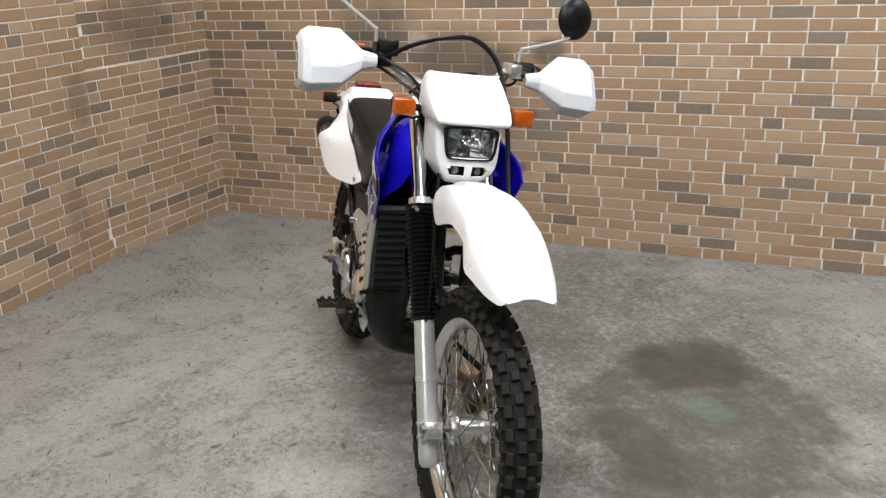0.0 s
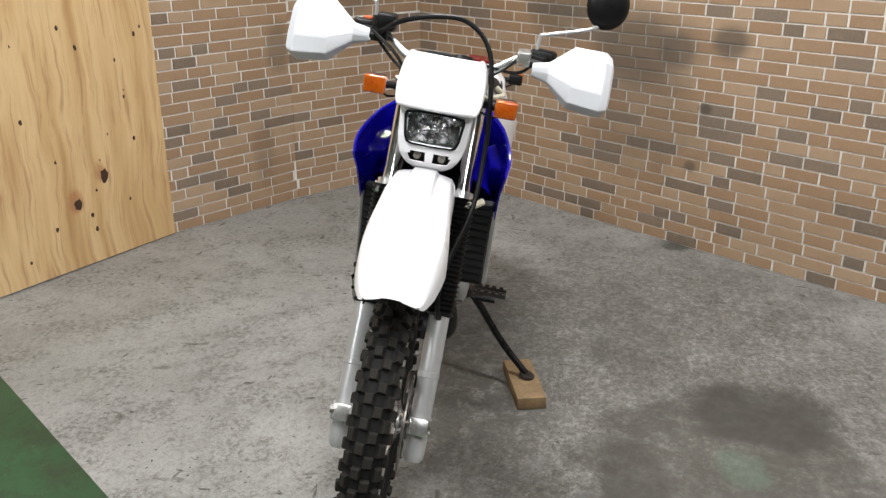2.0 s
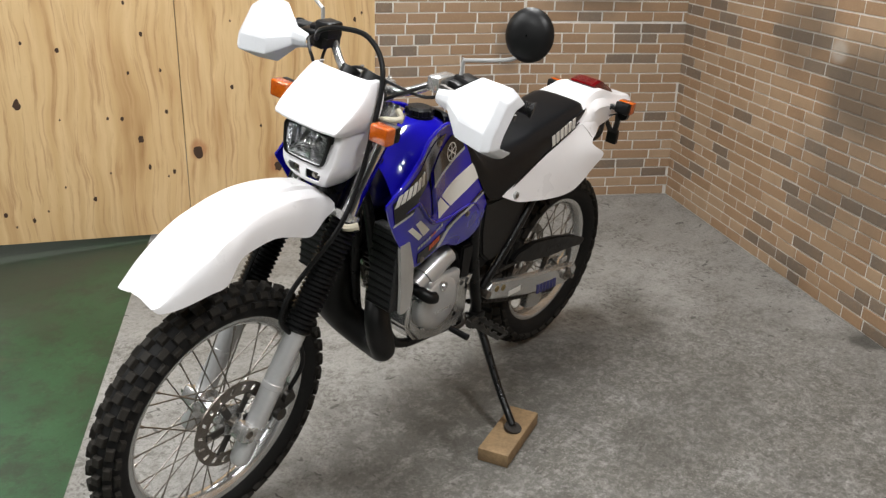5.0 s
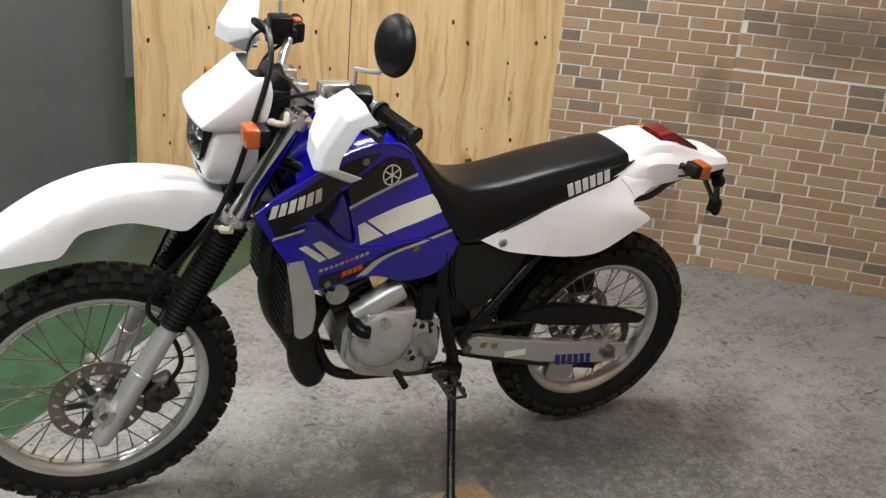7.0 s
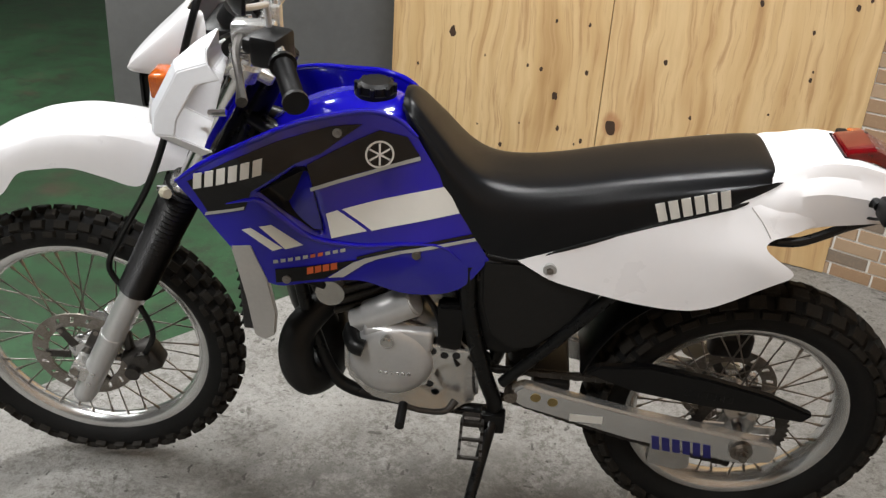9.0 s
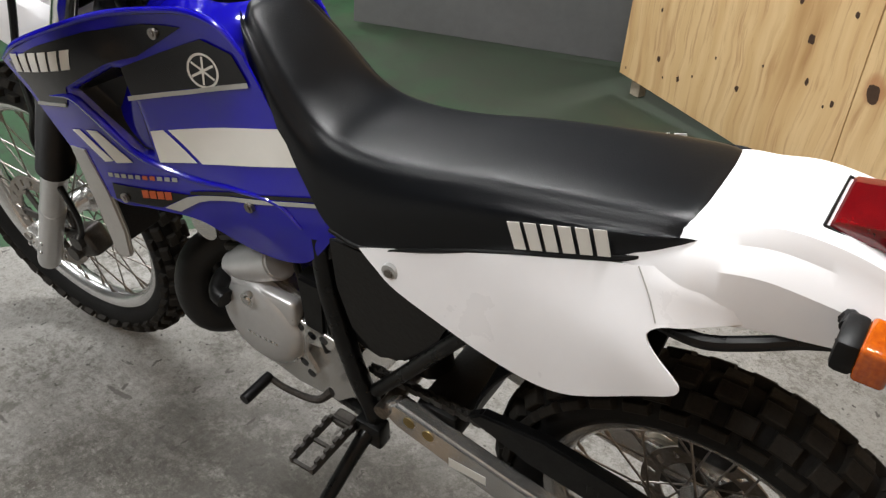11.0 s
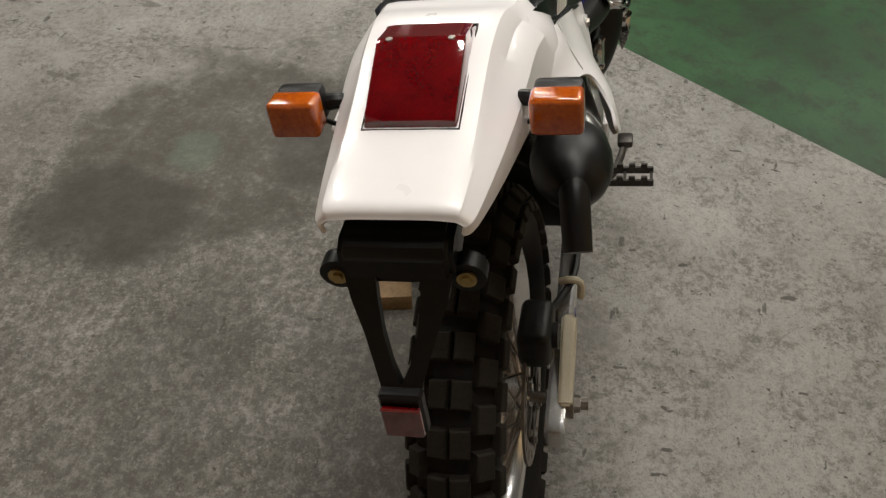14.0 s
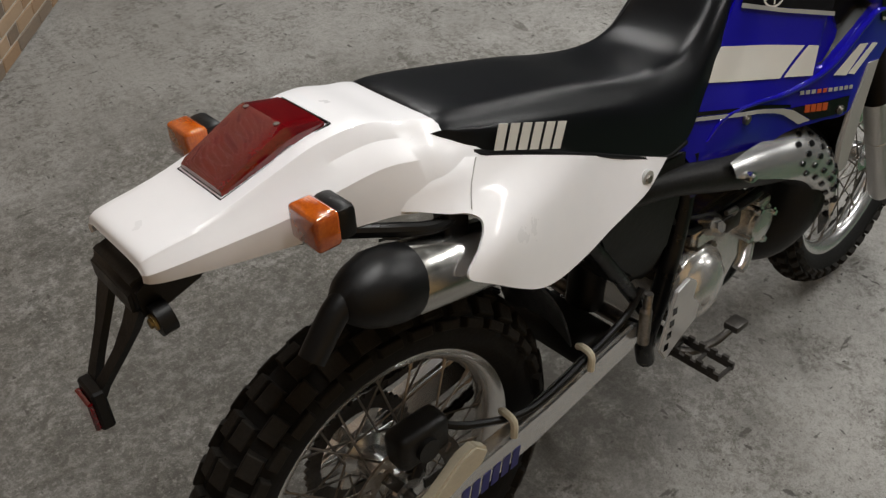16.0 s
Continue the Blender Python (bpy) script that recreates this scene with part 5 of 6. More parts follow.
secs = [tail_section(0.165, 0.918, 0.080, 0.106, 0.898, 0.110, 0.880), tail_section(0.125, 0.936, 0.082, 0.106, 0.912, 0.110, 0.898), tail_section(0.060, 0.962, 0.081, 0.116, 0.922, 0.130, 0.880), tail_section(0.020, 0.963, 0.077, 0.112, 0.924, 0.128, 0.870, 0.004), tail_section(-0.030, 0.966, 0.072, 0.107, 0.922, 0.116, 0.874, 0.006), tail_section(-0.090, 0.962, 0.069, 0.103, 0.916, 0.106, 0.878, 0.007),
        tail_section(-0.150, 0.946, 0.067, 0.097, 0.906, 0.099, 0.884, 0.005), tail_section(-0.220, 0.927, 0.066, 0.089, 0.902, 0.090, 0.890, 0.002), tail_section(-0.285, 0.917, 0.064, 0.080, 0.899, 0.079, 0.896), tail_section(-0.308, 0.912, 0.062, 0.075, 0.898, 0.073, 0.899), tail_section(-0.315, 0.903, 0.058, 0.069, 0.897, 0.067, 0.901)]
cowl = part("tail_cowl", thick(lofted(secs, 6, 2), 0.004), WHITE, bike, "white tail cowl", smooth=24)


def light_row(x, w, z, k=0.97):
    z += 0.021
    return mirrored([(x, 0, z + 0.001), (x, w * 0.6, z + 0.001), (x, w * 0.9, z), (x, w * k, z - 0.003), (x, w, z - 0.022)])


rows = [light_row(-0.0625, 0.047, 0.962), light_row(-0.064, 0.048, 0.970), light_row(-0.067, 0.0485, 0.973), light_row(-0.106, 0.0485, 0.9800), light_row(-0.113, 0.0485, 0.9815), light_row(-0.121, 0.0485, 0.9795), light_row(-0.196, 0.0485, 0.943), light_row(-0.203, 0.048, 0.937), light_row(-0.2045, 0.046, 0.925)]
light = part("tail_light", grid([spline(r, 2) for r in rows]), RED, bike, "red tail light lens", smooth=16)
bm = tube([(-0.059, 0.0495, 0.988), (-0.059, -0.0495, 0.988), (-0.13, -0.0500, 0.971), (-0.206, -0.0495, 0.950), (-0.206, 0.0495, 0.950), (-0.13, 0.0500, 0.971), (-0.059, 0.0495, 0.988)], 0.0018, 8, 1, smooth=False)
part("light_gasket", bm, PLASTIC, light)
bm = bmesh.new()
for y in (-0.033, 0.033):
    rod((-0.116, y, 0.996), (-0.116, y, 1.0035), 0.004, 10, bm)
part("light_screws", bm, STEEL, light)

# under-tail tray, plate holder with its forked bracket, reflector
part("under_tail", prism([(0.12, 0.885), (-0.06, 0.920), (-0.27, 0.914), (-0.29, 0.900), (-0.10, 0.880), (0.10, 0.82)], -0.062, 0.062, 0.006), PLASTIC, bike)
holder = part("plate_holder", prism([(-0.212, 0.912), (-0.312, 0.906), (-0.330, 0.894), (-0.329, 0.857), (-0.310, 0.849), (-0.240, 0.872)], -0.056, 0.056, 0.008, 3), PLASTIC, bike, "black plastic plate holder")
for s in (1, -1):
    bm = prism([(-0.300, 0.872), (-0.302, 0.838), (-0.312, 0.836), (-0.310, 0.872)], min(0.045 * s, 0.066 * s), max(0.045 * s, 0.066 * s), 0.003)
    rod((-0.296, 0.064 * s, 0.856), (-0.314, 0.064 * s, 0.854), 0.019, 20, bm)
    part("holder_ear", bm, PLASTIC, holder)
    bm = rod((-0.313, 0.064 * s, 0.854), (-0.317, 0.064 * s, 0.8535), 0.010, 14)
    part("holder_bolt", bolt(bm, (-0.318, 0.064 * s, 0.8535), 0.006, 0.005, "X"), BRASS, holder)
    rows = []
    for x, z, y0, y1 in ((-0.318, 0.868, 0.022, 0.054), (-0.330, 0.842, 0.021, 0.048), (-0.346, 0.812, 0.017, 0.036), (-0.362, 0.786, 0.009, 0.027), (-0.373, 0.768, 0.0, 0.021), (-0.380, 0.756, 0.0, 0.020)):
        rows.append([Vector((x + dx, y * s, z)) for dx, y in ((0.005, y0), (-0.005, y0), (-0.005, y1), (0.005, y1))])
    bm = grid(rows, closed=True)
    part("holder_arm", bm, PLASTIC, holder, smooth=25)
part("reflector_mount", boxed((-0.392, -0.022, 0.712), (-0.376, 0.022, 0.768), bevel=0.003), PLASTIC, holder)
part("reflector", boxed((-0.3985, -0.020, 0.715), (-0.391, 0.020, 0.756), bevel=0.002), RED, holder, "small red reflector")

# grab rails under the tail
for s in (1, -1):
    part("grab_rail", tube([(0.085, 0.105 * s, 0.835), (0.055, 0.128 * s, 0.848), (0.01, 0.134 * s, 0.854), (-0.035, 0.122 * s, 0.866), (-0.085, 0.098 * s, 0.876), (-0.15, 0.080 * s, 0.889), (-0.20, 0.066 * s, 0.899)], 0.009, 10, 5), FRAME_PAINT, bike)

# ---- frame ----
def rails(name, pts, r, both=True, mat=FRAME_PAINT):
    for s in ((1, -1) if both else (1,)):
        part(name, tube([(x, y * s, z) for x, y, z in pts], r, 12, 5), mat, bike)


rails("down_tube", [(1.04, 0.0, 0.93), (0.985, 0.02, 0.80), (0.935, 0.045, 0.55), (0.885, 0.06, 0.39), (0.83, 0.070, 0.340), (0.72, 0.072, 0.326), (0.58, 0.08, 0.322), (0.535, 0.095, 0.335)], 0.015)
rails("top_rail", [(1.03, 0.02, 0.955), (0.90, 0.045, 0.90), (0.74, 0.06, 0.80), (0.60, 0.08, 0.72), (0.575, 0.09, 0.68)], 0.017)
rails("upright", [(0.595, 0.098, 0.72), (0.585, 0.102, 0.60), (0.545, 0.105, 0.45), (0.515, 0.103, 0.36), (0.53, 0.098, 0.30)], 0.018)
rails("seat_rail", [(0.60, 0.09, 0.735), (0.40, 0.095, 0.765), (0.20, 0.10, 0.835), (0.02, 0.095, 0.875), (-0.12, 0.08, 0.885)], 0.011)
rails("brace", [(0.505, 0.105, 0.43), (0.42, 0.115, 0.545), (0.33, 0.115, 0.665), (0.22, 0.105, 0.80)], 0.0125)
part("head_tube", rod((1.015, 0, 1.06), (1.125, 0, 0.85), 0.033, 18), FRAME_PAINT, bike)
part("rear_shock", tube([(0.50, 0.0, 0.74), (0.46, 0.0, 0.42)], 0.035, 14, 1, smooth=False), PLASTIC, bike)
# air box and inner panels
part("air_box", prism([(0.598, 0.735), (0.62, 0.62), (0.575, 0.50), (0.50, 0.485), (0.425, 0.525), (0.34, 0.63), (0.31, 0.73), (0.40, 0.765)], -0.093, 0.093, 0.014, 3), PLASTIC, bike, "black air box")
for s in (1, -1):
    y0, y1 = sorted((0.088 * s, 0.112 * s))
    part("inner_panel", prism([(0.572, 0.740), (0.568, 0.64), (0.545, 0.560), (0.50, 0.522), (0.45, 0.530), (0.375, 0.605), (0.335, 0.70), (0.40, 0.745)], y0, y1, 0.008, 3), DUSTY, bike)
part("cdi_cover", prism([(0.65, 0.62), (0.645, 0.50), (0.60, 0.495), (0.590, 0.62)], 0.075, 0.112, 0.006), PLASTIC, bike)
# inner mudguard over the rear tyre
rows = []
for k in range(15):
    a = radians(18 + 58 * k / 14)
    r = 0.368 + 0.012 * math.sin(k / 14 * math.pi)
    c = Vector((REAR.x + r * math.cos(a) * 1.02, 0, REAR.z + r * math.sin(a) * 1.12))
    rows.append([Vector((c.x, y, c.z - abs(y) ** 2 * 5)) for y in (-0.078, -0.06, -0.03, 0, 0.03, 0.06, 0.078)])
part("inner_mudguard", thick(grid(rows), 0.004), PLASTIC, bike)

# ---- engine ----
engine = part("engine", prism([(0.552, 0.36), (0.560, 0.47), (0.61, 0.53), (0.70, 0.555), (0.80, 0.56), (0.845, 0.50), (0.845, 0.40), (0.79, 0.335), (0.70, 0.312), (0.60, 0.315)], -0.088, 0.095, 0.012, 3), CAST, bike, "single cylinder two-stroke engine in cast alloy")
prof = [(0.0905, 0.094), (0.090, 0.112), (0.084, 0.122), (0.070, 0.128), (0.045, 0.131), (0.012, 0.132), (0.0005, 0.132)]
part("left_cover", lathe_y(prof, 44, (0.742, 0, 0.468)), SILVER, engine, "round silver engine cover", smooth=40)
bm = boxed((0.655, 0.094, 0.50), (0.80, 0.122, 0.556), Matrix(), 0.010, 3)
part("cover_shoulder", bm, SILVER, engine)
bm = rod((0.748, 0.12, 0.533), (0.748, 0.136, 0.533), 0.014, 16)
rod((0.748, 0.13, 0.533), (0.748, 0.139, 0.533), 0.008, 10, bm)
part("filler_plug", bm, CHROME, engine)
for x, z in ((0.822, 0.50), (0.80, 0.405), (0.735, 0.384), (0.672, 0.42), (0.666, 0.52)):
    bm = rod((x, 0.094, z), (x, 0.116, z), 0.0095, 12)
    part("cover_bolt", rod((x, 0.114, z), (x, 0.121, z), 0.0055, 8, bm), CHROME, engine)
for k in range(6):
    part("lettering_bar", boxed((0.765 - 0.012 * k, 0.1295, 0.445), (0.757 - 0.012 * k, 0.1322, 0.453), bevel=0.001), CAST, engine)
# sprocket guard with holes
bm = bmesh.new()
n = 20
out = [(0.668, 0.52), (0.575, 0.508), (0.590, 0.478), (0.640, 0.468), (0.650, 0.44), (0.628, 0.40), (0.648, 0.375), (0.685, 0.400), (0.690, 0.46)]
part("sprocket_guard", prism(out, 0.104, 0.112, 0.002), CAST, engine, "alloy sprocket guard with holes")
bm = bmesh.new()
for x, z in ((0.655, 0.502), (0.630, 0.494), (0.605, 0.496), (0.668, 0.47), (0.672, 0.44), (0.658, 0.413), (0.645, 0.392)):
    part("guard_hole", rod((x, 0.110, z), (x, 0.1126, z), 0.0088, 14), GLOSS_BLACK, engine)
# starter drum and barrel
a, b = Vector((0.822, 0.085, 0.540)), Vector((0.700, 0.090, 0.612))
bm = rod(a.lerp(b, 0.25), b, 0.034, 22)
rod(b, b + (b - a) * 0.03, 0.030, 22, bm)
rod(a, a.lerp(b, 0.25), 0.026, 18, bm)
part("starter_motor", bm, SILVER, engine, "silver cylindrical motor", smooth=30)
bm = tube([(0.79, 0.05, 0.52), (0.825, 0.10, 0.53), (0.815, 0.135, 0.52), (0.795, 0.14, 0.515)], 0.018, 12, 4)
part("water_elbow", bm, PLASTIC, engine)
up = Vector((0.42, 0, 0.907))
for k in range(5):
    c = Vector((0.815, 0, 0.565)) + up * (0.022 * k)
    part("cooling_fin", boxed((-0.062, -0.062, -0.007), (0.062, 0.062, 0.007), Matrix.Translation(c) @ Matrix.Rotation(radians(24.8), 4, "Y"), 0.003), DARK_STEEL, engine)
bm = bmesh.new()
box(bm, (-0.052, -0.052, -0.02), (0.052, 0.052, 0.12), Matrix.Translation((0.815, 0, 0.565)) @ Matrix.Rotation(radians(24.8), 4, "Y"), 0.01)
part("cylinder", bm, DARK_STEEL, engine, "dark alloy cylinder")
bm = rod((0.872, 0.055, 0.610), (0.872, 0.092, 0.610), 0.030, 22)
part("valve_cover", bm, CAST, engine)
bm = tube([(0.66, 0.0, 0.60), (0.62, 0.02, 0.61), (0.585, 0.02, 0.61)], 0.028, 14, 3)
box(bm, (0.63, -0.03, 0.56), (0.69, 0.03, 0.64), Matrix(), 0.008)
part("carburettor", bm, CAST, engine)
# right hand side
prof = [(0.080, -0.086), (0.080, -0.112), (0.077, -0.118), (0.070, -0.120), (0.067, -0.126), (0.058, -0.138), (0.040, -0.147), (0.018, -0.151), (0.0005, -0.152)]
part("clutch_cover", lathe_y(prof, 48, (0.640, 0, 0.426)), CAST, engine, "round cast clutch cover", smooth=50)
part("cover_web", prism([(0.735, 0.50), (0.775, 0.465), (0.835, 0.445), (0.842, 0.52), (0.80, 0.562), (0.70, 0.560), (0.62, 0.545), (0.62, 0.505)], -0.116, -0.084, 0.010, 3), CAST, engine)
bm = rod((0.806, -0.09, 0.492), (0.806, -0.132, 0.492), 0.043, 24)
tube([(0.806, -0.130, 0.492), (0.806, -0.139, 0.492), (0.806, -0.142, 0.492)], [0.036, 0.034, 0.026], 24, 1, bm, smooth=False)
box(bm, (0.79, -0.134, 0.52), (0.835, -0.095, 0.548), Matrix(), 0.008, 2)
part("water_pump", bm, CAST, engine, "cast water pump housing", smooth=28)
for a in (20, 110, 200, 290):
    x, z = 0.806 + 0.039 * math.cos(radians(a)), 0.492 + 0.039 * math.sin(radians(a))
    bm = rod((x, -0.10, z), (x, -0.138, z), 0.009, 12)
    part("pump_bolt", rod((x, -0.137, z), (x, -0.143, z), 0.0055, 8, bm), CHROME, engine)
part("pump_outlet", tube([(0.795, -0.118, 0.452), (0.765, -0.134, 0.430), (0.748, -0.136, 0.418)], [0.016, 0.014, 0.013], 12, 4), CAST, engine)
bm = rod((0.662, -0.10, 0.538), (0.660, -0.130, 0.552), 0.017, 16)
rod((0.660, -0.128, 0.551), (0.659, -0.140, 0.557), 0.011, 6, bm)
part("oil_plug", bm, CAST, engine)
part("oil_pump", boxed((0.700, -0.128, 0.515), (0.745, -0.10, 0.548), Matrix(), 0.006, 2), DARK_STEEL, engine)
part("clutch_arm", tube([(0.715, -0.125, 0.555), (0.705, -0.135, 0.572), (0.672, -0.137, 0.578)], [0.007, 0.006, 0.005], 8, 3), STEEL, engine)
part("water_hose", tube([(0.69, -0.115, 0.552), (0.75, -0.128, 0.566), (0.80, -0.122, 0.562)], 0.010, 10, 4), PLASTIC, engine)
part("oil_pipe", tube([(0.71, -0.115, 0.53), (0.66, -0.12, 0.575), (0.60, -0.11, 0.59), (0.57, -0.10, 0.62)], 0.004, 6, 4), PLASTIC, engine)
part("oil_line_cap", rod((0.592, -0.108, 0.640), (0.592, -0.108, 0.668), 0.013, 12), DECAL_BLUE, engine)
for k in range(9):
    a = 2 * math.pi * (k + 0.3) / 9
    x, z = 0.640 + 0.080 * math.cos(a), 0.426 + 0.080 * math.sin(a)
    bm = rod((x, -0.086, z), (x, -0.110, z), 0.009, 10)
    part("cover_bolt", rod((x, -0.109, z), (x, -0.115, z), 0.0055, 8, bm), STEEL, engine)

# ---- exhaust ----
exhaust = part("expansion_chamber", tube([(0.885, 0.01, 0.545), (0.945, 0.060, 0.485), (0.950, 0.085, 0.415), (0.925, 0.078, 0.362), (0.900, 0.010, 0.352), (0.918, -0.080, 0.395), (0.952, -0.112, 0.468), (0.955, -0.115, 0.555), (0.90, -0.118, 0.605), (0.78, -0.122, 0.635), (0.66, -0.122, 0.66), (0.52, -0.105, 0.69), (0.40, -0.085, 0.695), (0.31, -0.090, 0.702)],
                                         [0.030, 0.036, 0.038, 0.036, 0.044, 0.053, 0.061, 0.063, 0.056, 0.046, 0.034, 0.026, 0.026, 0.026], 20, 7), DUSTY, bike, "black painted expansion chamber", smooth=60)
# heat shield hugging the chamber, with punched holes
C0 = [((0.640, -0.122, 0.662), 0.044, 14, 52), ((0.71, -0.122, 0.649), 0.050, -4, 66), ((0.79, -0.121, 0.632), 0.056, -20, 74), ((0.87, -0.119, 0.612), 0.066, -36, 76), ((0.938, -0.117, 0.572), 0.073, -50, 70), ((0.972, -0.116, 0.515), 0.075, -50, 52), ((0.968, -0.115, 0.455), 0.074, -36, 30)]
rows = []
for (c, r, a0, a1) in C0:
    rows.append([Vector((c[0], c[1] - r * math.cos(radians(a)), c[2] + r * math.sin(radians(a)))) for a in (a0 + (a1 - a0) * k / 6 for k in range(7))])
cols = [spline([r[j] for r in rows], 4) for j in range(7)]
shield = part("heat_shield", thick(grid([[c[i] for c in cols] for i in range(len(cols[0]))]), 0.002), ALU, exhaust, "perforated bright heat shield")
bm = bmesh.new()
for i in range(10, len(cols[0]) - 2):
    for j in range(1, 6):
        if (i + j) % 2:
            continue
        p = cols[j][i]
        nrm = (cols[min(j + 1, 6)][i] - cols[j - 1][i]).cross(cols[j][i + 1] - cols[j][i - 1]).normalized()
        if nrm.y > 0:
            nrm = -nrm
        part("shield_hole", rod(p, p + nrm * 0.0030, 0.0058, 10), GLOSS_BLACK, shield)
part("shield_bolt", bolt(rod((0.672, -0.160, 0.664), (0.672, -0.177, 0.666), 0.010, 14), (0.672, -0.179, 0.666), 0.007, 0.005), CHROME, shield)
can = part("muffler", tube([(0.32, -0.090, 0.700), (0.29, -0.094, 0.710), (-0.060, -0.143, 0.812), (-0.064, -0.143, 0.813)], [0.026, 0.047, 0.047, 0.042], 30, 1, smooth=False), STAINLESS, bike, "stainless muffler with black end cap", smooth=40)
part("end_cap", tube([(-0.046, -0.141, 0.808), (-0.064, -0.143, 0.813), (-0.088, -0.146, 0.820), (-0.112, -0.149, 0.824), (-0.130, -0.150, 0.826), (-0.142, -0.151, 0.826)], [0.0470, 0.0485, 0.0470, 0.040, 0.030, 0.019], 30, 1, smooth=False), PLASTIC, can, "black cone end cap", smooth=50)
part("tail_pipe", tube([(-0.128, -0.151, 0.832), (-0.150, -0.153, 0.822), (-0.190, -0.158, 0.782)], [0.0175, 0.017, 0.0162], 18, 3), PLASTIC, can)
part("muffler_hanger", boxed((0.03, -0.140, 0.82), (0.07, -0.110, 0.87), Matrix(), 0.005), FRAME_PAINT, can)

# ---- swing arm, chain, guards ----
swing = tagged(part("swing_arm", prism([(0.50, 0.405), (0.46, 0.437), (0.24, 0.390), (-0.075, 0.338), (-0.095, 0.325), (-0.09, 0.285), (-0.02, 0.272), (0.22, 0.312), (0.46, 0.376)], 0.088, 0.118, 0.006, 2), ALU, bike), "aluminium swing arm")
part("arm", prism([(0.50, 0.405), (0.46, 0.437), (0.24, 0.390), (-0.075, 0.352), (-0.095, 0.340), (-0.09, 0.300), (-0.02, 0.290), (0.22, 0.322), (0.46, 0.376)], -0.118, -0.088, 0.006, 2), ALU, swing)
part("cross_member", boxed((0.36, -0.09, 0.37), (0.44, 0.09, 0.43), Matrix(), 0.01, 2), DUSTY, swing)
part("pivot", rod((0.485, -0.125, 0.405), (0.485, 0.125, 0.405), 0.014, 14), STEEL, swing)
sign_bars(swing, [(0.178, 0.334), (0.170, 0.296), (0.044, 0.322), (0.036, 0.284)], lambda x, z: 0.118, 1, DECAL_BLUE, lift=0.0012)
sign_bars(swing, [(0.178, 0.346), (0.170, 0.308), (0.044, 0.334), (0.036, 0.296)], lambda x, z: 0.118, -1, DECAL_BLUE, lift=0.0012)
part("warning_label", boxed((0.285, 0.118, 0.352), (0.355, 0.1186, 0.372), Matrix()), DECAL_WHITE, swing, smooth=None)
bm = bmesh.new()
for x, z in ((0.432, 0.408), (0.395, 0.400)):
    rod((x, 0.115, z), (x, 0.1195, z), 0.011, 16, bm)
part("arm_plug", bm, BRASS, swing)
for s in (1, -1):
    bm = rod((REAR.x, 0.116 * s, REAR.z - 0.016), (REAR.x, 0.128 * s, REAR.z - 0.016), 0.024, 20)
    bolt(bm, (REAR.x, 0.132 * s, REAR.z - 0.016), 0.015, 0.012)
    rod((REAR.x, 0.13 * s, REAR.z - 0.016), (REAR.x, 0.15 * s, REAR.z - 0.016), 0.009, 10, bm)
    part("axle_adjuster", bm, STEEL, swing)
part("rear_axle", rod((REAR.x, -0.12, REAR.z - 0.005), (REAR.x, 0.12, REAR.z - 0.005), 0.009, 12), STEEL, swing)
part("chain_guard", prism([(0.335, 0.470), (0.31, 0.492), (0.206, 0.503), (0.08, 0.486), (-0.05, 0.455), (-0.148, 0.415), (-0.130, 0.393), (-0.03, 0.405), (0.077, 0.412), (0.224, 0.432)], 0.080, 0.100, 0.004, 2), PLASTIC, bike, "black plastic chain guard")
for k in range(6):
    part("lettering_bar", boxed((0.125 - 0.018 * k, 0.100, 0.440 - 0.002 * k), (0.114 - 0.018 * k, 0.1012, 0.458 - 0.002 * k), bevel=0.0005), FRAME_PAINT, bike)
bm = bmesh.new()
fs = Vector((0.535, 0.080, 0.412))
up0, up1 = Vector((fs.x, fs.y, fs.z + 0.032)), Vector((REAR.x, 0.072, REAR.z + 0.104))
lo0, lo1 = Vector((fs.x, fs.y, fs.z - 0.032)), Vector((REAR.x, 0.072, REAR.z - 0.104))
for a, b, sag in ((up0, up1, 0.0), (lo0, lo1, 0.012)):
    n = 46
    for k in range(n):
        p, q = a.lerp(b, k / n), a.lerp(b, (k + 1) / n)
        p.z -= sag * math.sin(math.pi * k / n)
        q.z -= sag * math.sin(math.pi * (k + 1) / n)
        d = (q - p)
        m = Matrix.Translation((p + q) / 2) @ d.to_track_quat("X", "Z").to_matrix().to_4x4()
        w = 0.0075 if k % 2 else 0.0055
        box(bm, (-d.length * 0.62, -w, -0.0062), (d.length * 0.62, -w + 0.003, 0.0062), m)
        box(bm, (-d.length * 0.62, w - 0.003, -0.0062), (d.length * 0.62, w, 0.0062), m)
        box(bm, (-0.003, -w, -0.003), (0.003, w, 0.003), m)
tagged(part("chain", bm, DARK_STEEL, bike, "dirty steel drive chain"), kind="stuff")
part("chain_guide", prism([(0.165, 0.282), (0.12, 0.276), (0.075, 0.262), (0.07, 0.215), (0.10, 0.205), (0.165, 0.220)], 0.058, 0.088, 0.004), CAST, bike)
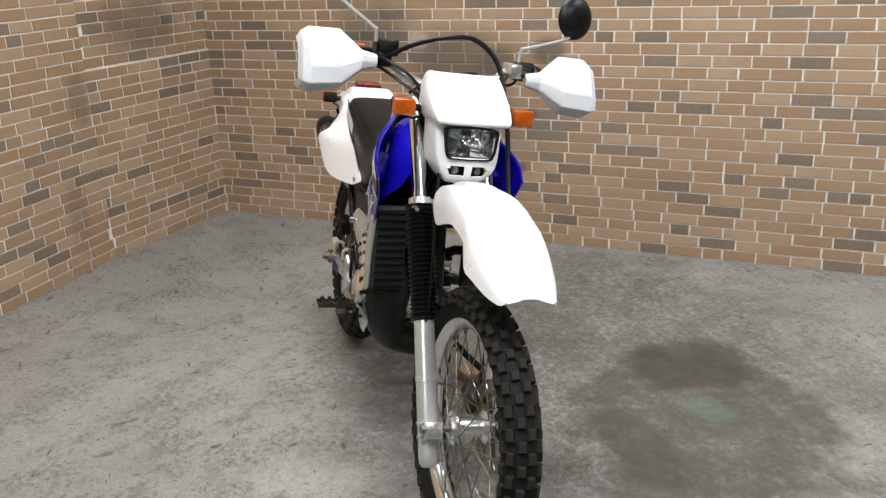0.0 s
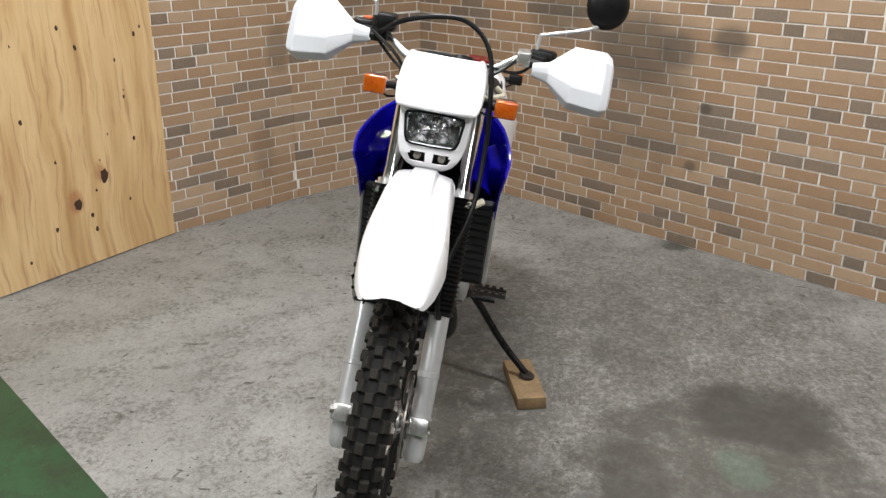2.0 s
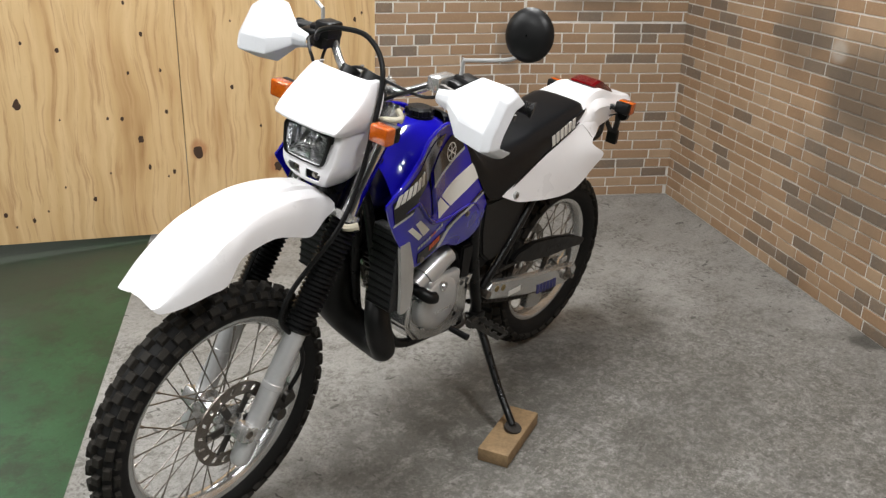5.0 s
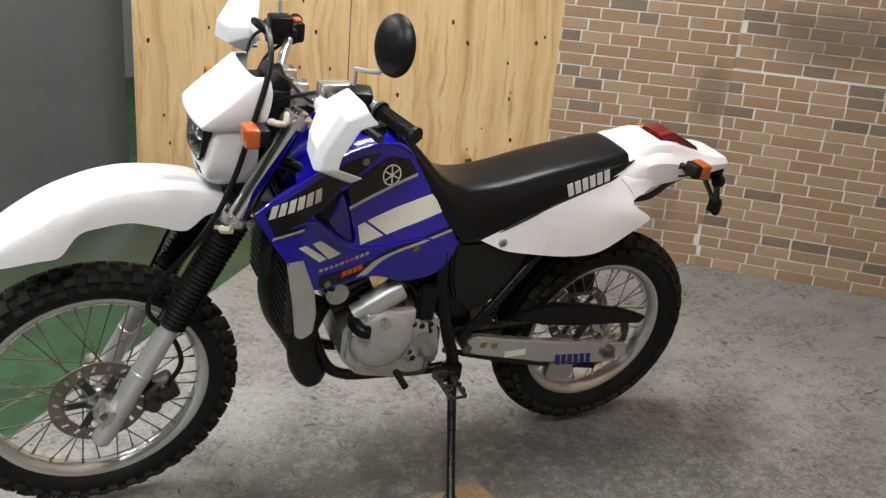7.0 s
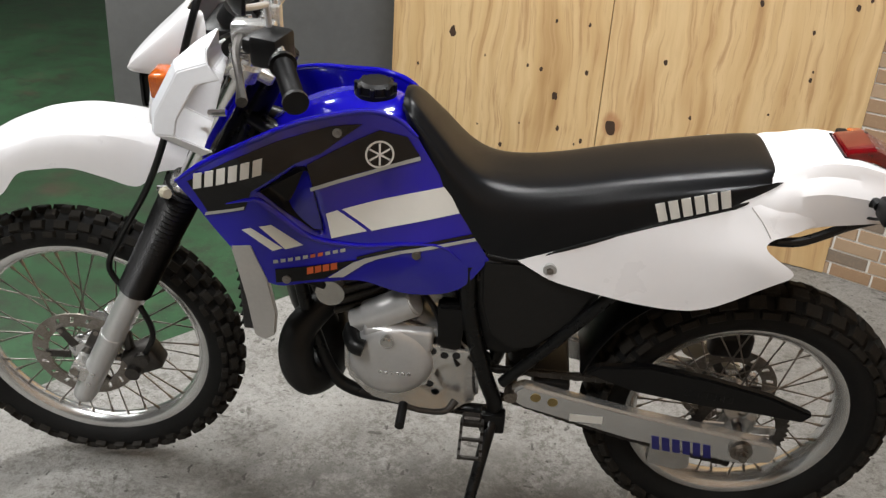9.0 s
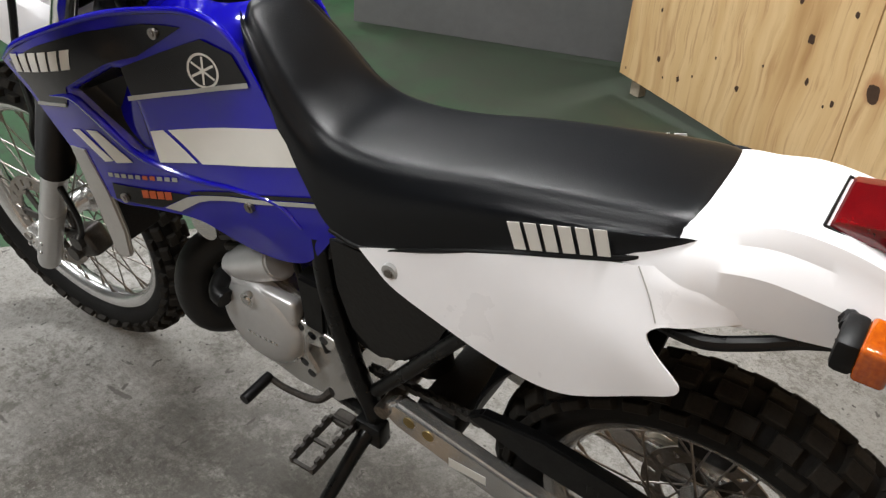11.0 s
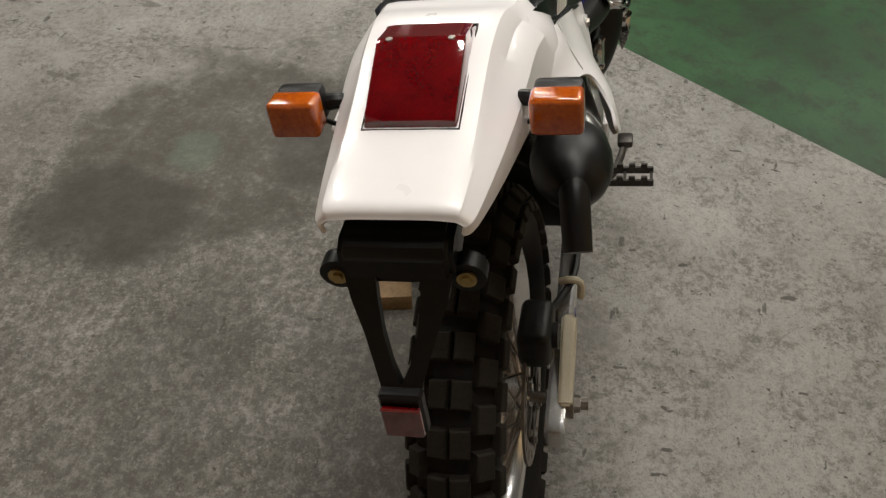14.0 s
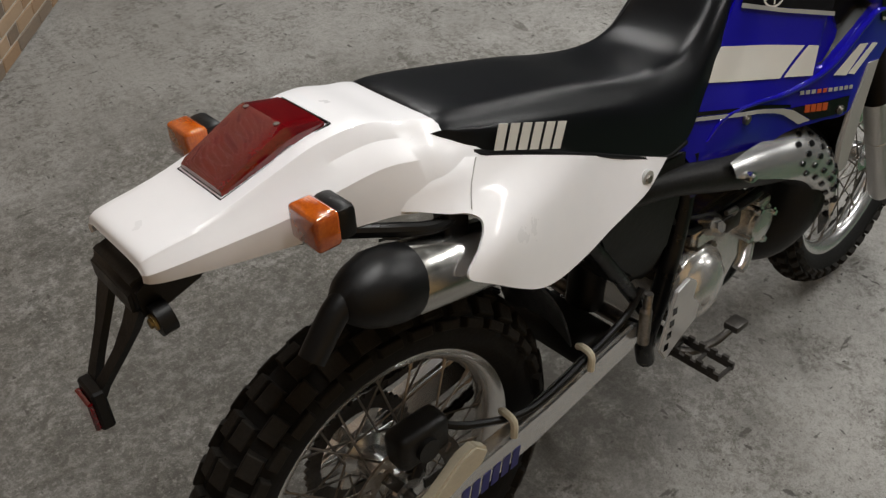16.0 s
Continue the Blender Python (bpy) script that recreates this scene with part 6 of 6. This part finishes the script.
# rear brake: calliper, cream plastic shield, hose with its clips
bm = boxed((-0.045, -0.100, 0.425), (0.050, -0.050, 0.490), Matrix(), 0.014, 3)
rod((0.0, -0.098, 0.455), (0.0, -0.108, 0.455), 0.020, 16, bm)
part("rear_brake_caliper", bm, DUSTY, bike, "grey rear brake caliper")
bm = prism([(0.075, 0.425), (0.10, 0.402), (0.085, 0.380), (0.00, 0.350), (-0.045, 0.346), (-0.052, 0.360), (-0.015, 0.378), (0.045, 0.420)], -0.128, -0.106, 0.004)
part("caliper_shield", bm, CREAM, bike, "aged cream plastic caliper shield")
part("rear_brake_hose", tube([(0.03, -0.085, 0.475), (0.09, -0.100, 0.440), (0.20, -0.118, 0.412), (0.34, -0.118, 0.440), (0.43, -0.120, 0.475), (0.46, -0.125, 0.52)], 0.0065, 8, 5), PLASTIC, bike)
for x, z in ((0.15, 0.414), (0.33, 0.440)):
    bm = tube([(x, -0.130, z - 0.02), (x, -0.130, z + 0.012), (x, -0.112, z + 0.018), (x + 0.004, -0.098, z + 0.010)], 0.0065, 8, 3)
    part("hose_clip", bm, CREAM, bike)
# foot rests, pedal, gear lever, side stand
def foot_rest(s):
    base = Vector((0.560, 0.120 * s, 0.338))
    bm = boxed((0.540, min(0.118 * s, 0.140 * s), 0.322), (0.582, max(0.118 * s, 0.140 * s), 0.352), Matrix(), 0.004)
    peg = part("foot_rest", bm, DARK_STEEL, bike, "toothed steel foot rest")
    bm = bmesh.new()
    for dx in (-0.022, 0.022):
        pts = [(0.560 + dx, (0.146 + 0.0120 * k) * s, 0.352) for k in range(9)]
        for k, p in enumerate(pts):
            box(bm, (p[0] - 0.003, p[1] - 0.0062, p[2] - 0.014), (p[0] + 0.003, p[1] + 0.0062, p[2] + (0.008 if k % 2 else 0.0)))
    for y in (0.142, 0.192, 0.244):
        box(bm, (0.540, (y - 0.003) * s if s > 0 else (-y - 0.003), 0.338), (0.584, (y + 0.003) * s if s > 0 else (-y + 0.003), 0.344))
    part("tread_plate", bm, DARK_STEEL, peg)


foot_rest(1)
foot_rest(-1)
bm = prism([(0.515, 0.500), (0.548, 0.512), (0.575, 0.492), (0.568, 0.458), (0.590, 0.436), (0.584, 0.404), (0.535, 0.378), (0.500, 0.354), (0.480, 0.386)], -0.160, -0.152, 0.003)
part("heel_plate", bm, SILVER, bike, "brushed alloy heel plate")
bm = bmesh.new()
for k in range(4):
    box(bm, (0.492 + 0.005 * k, -0.1606, 0.380 + 0.024 * k), (0.504 + 0.005 * k, -0.1590, 0.394 + 0.024 * k))
part("plate_slots", bm, GLOSS_BLACK, bike, smooth=None)
part("brake_cylinder", tube([(0.468, -0.132, 0.40), (0.468, -0.132, 0.47), (0.470, -0.132, 0.475), (0.472, -0.132, 0.505)], [0.011, 0.011, 0.008, 0.008], 14, 1, smooth=False), STEEL, bike)
part("brake_pedal", tube([(0.555, -0.125, 0.33), (0.58, -0.160, 0.328), (0.63, -0.178, 0.332), (0.665, -0.188, 0.350)], [0.010, 0.009, 0.008, 0.007], 10, 4), DARK_STEEL, bike)
part("pedal_tip", boxed((0.655, -0.206, 0.348), (0.694, -0.174, 0.364), Matrix(), 0.005, 2), DARK_STEEL, bike)
part("gear_lever", tube([(0.600, 0.115, 0.375), (0.620, 0.135, 0.360), (0.670, 0.150, 0.370), (0.708, 0.155, 0.384)], [0.009, 0.007, 0.006, 0.006], 10, 4), DARK_STEEL, bike)
part("lever_rubber", rod((0.708, 0.152, 0.384), (0.708, 0.217, 0.384), 0.010, 12), PLASTIC, bike)
stand = part("side_stand", tube([(0.520, 0.110, 0.330), (0.528, 0.150, 0.300), (0.560, 0.260, 0.175), (0.592, 0.360, 0.088)], [0.016, 0.014, 0.012, 0.012], 12, 4), FRAME_PAINT, bike, "black side stand, folded down")
foot = Vector((0.596, 0.366, 0.081))
part("stand_foot", rod(foot + Vector((0, -0.001, -0.004)), foot + Vector((0, 0.0006, 0.006)), 0.027, 20), DARK_STEEL, stand)
bm = tube([Vector((0.523, 0.118, 0.318)) + Vector((0.030, 0.105, -0.128)) * (k / 60) + Vector((0.007 * math.cos(k * 1.26), 0.006 * math.sin(k * 1.26), 0.012)) for k in range(61)], 0.0022, 5, 1, smooth=False)
part("stand_spring", bm, STEEL, stand)
bm = boxed((0.49, 0.095, 0.300), (0.545, 0.128, 0.352), Matrix(), 0.006, 2)
part("stand_bracket", bm, FRAME_PAINT, bike)
# wiring and hoses round the motor
for pts, r in (([(0.62, 0.09, 0.60), (0.64, 0.10, 0.54), (0.66, 0.10, 0.50)], 0.005), ([(0.70, 0.06, 0.63), (0.66, 0.09, 0.60), (0.63, 0.10, 0.53), (0.60, 0.11, 0.47)], 0.006), ([(0.87, 0.06, 0.60), (0.90, 0.09, 0.64), (0.96, 0.10, 0.66)], 0.014), ([(0.56, -0.10, 0.60), (0.60, -0.11, 0.56), (0.64, -0.11, 0.55)], 0.006), ([(0.78, -0.05, 0.58), (0.82, -0.10, 0.60), (0.95, -0.10, 0.66)], 0.014)):
    part("hose", tube(pts, r, 8, 5), PLASTIC, bike)

# ---- timber block under the side stand ----
block = part("timber_block", boxed((-0.135, -0.048, 0.0), (0.135, 0.048, 0.042), bevel=0.003, seg=2), TIMBER, at=pose(0.603, 0.365, 0, 0, 0, 14))
tagged(block, "short old timber block under the side stand", "timber block")



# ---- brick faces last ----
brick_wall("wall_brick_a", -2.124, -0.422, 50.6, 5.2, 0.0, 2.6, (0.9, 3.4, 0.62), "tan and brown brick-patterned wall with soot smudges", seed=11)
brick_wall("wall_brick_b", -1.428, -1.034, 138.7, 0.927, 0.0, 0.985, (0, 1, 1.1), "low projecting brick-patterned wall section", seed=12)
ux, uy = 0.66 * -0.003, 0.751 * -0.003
brick_wall("wall_brick_upper", -1.428 + ux, -1.034 + uy, 138.7, 0.94, 0.985, 2.6, (0, 1, 1.6), "brick-patterned wall above a ledge, with shade painted in", seed=13)
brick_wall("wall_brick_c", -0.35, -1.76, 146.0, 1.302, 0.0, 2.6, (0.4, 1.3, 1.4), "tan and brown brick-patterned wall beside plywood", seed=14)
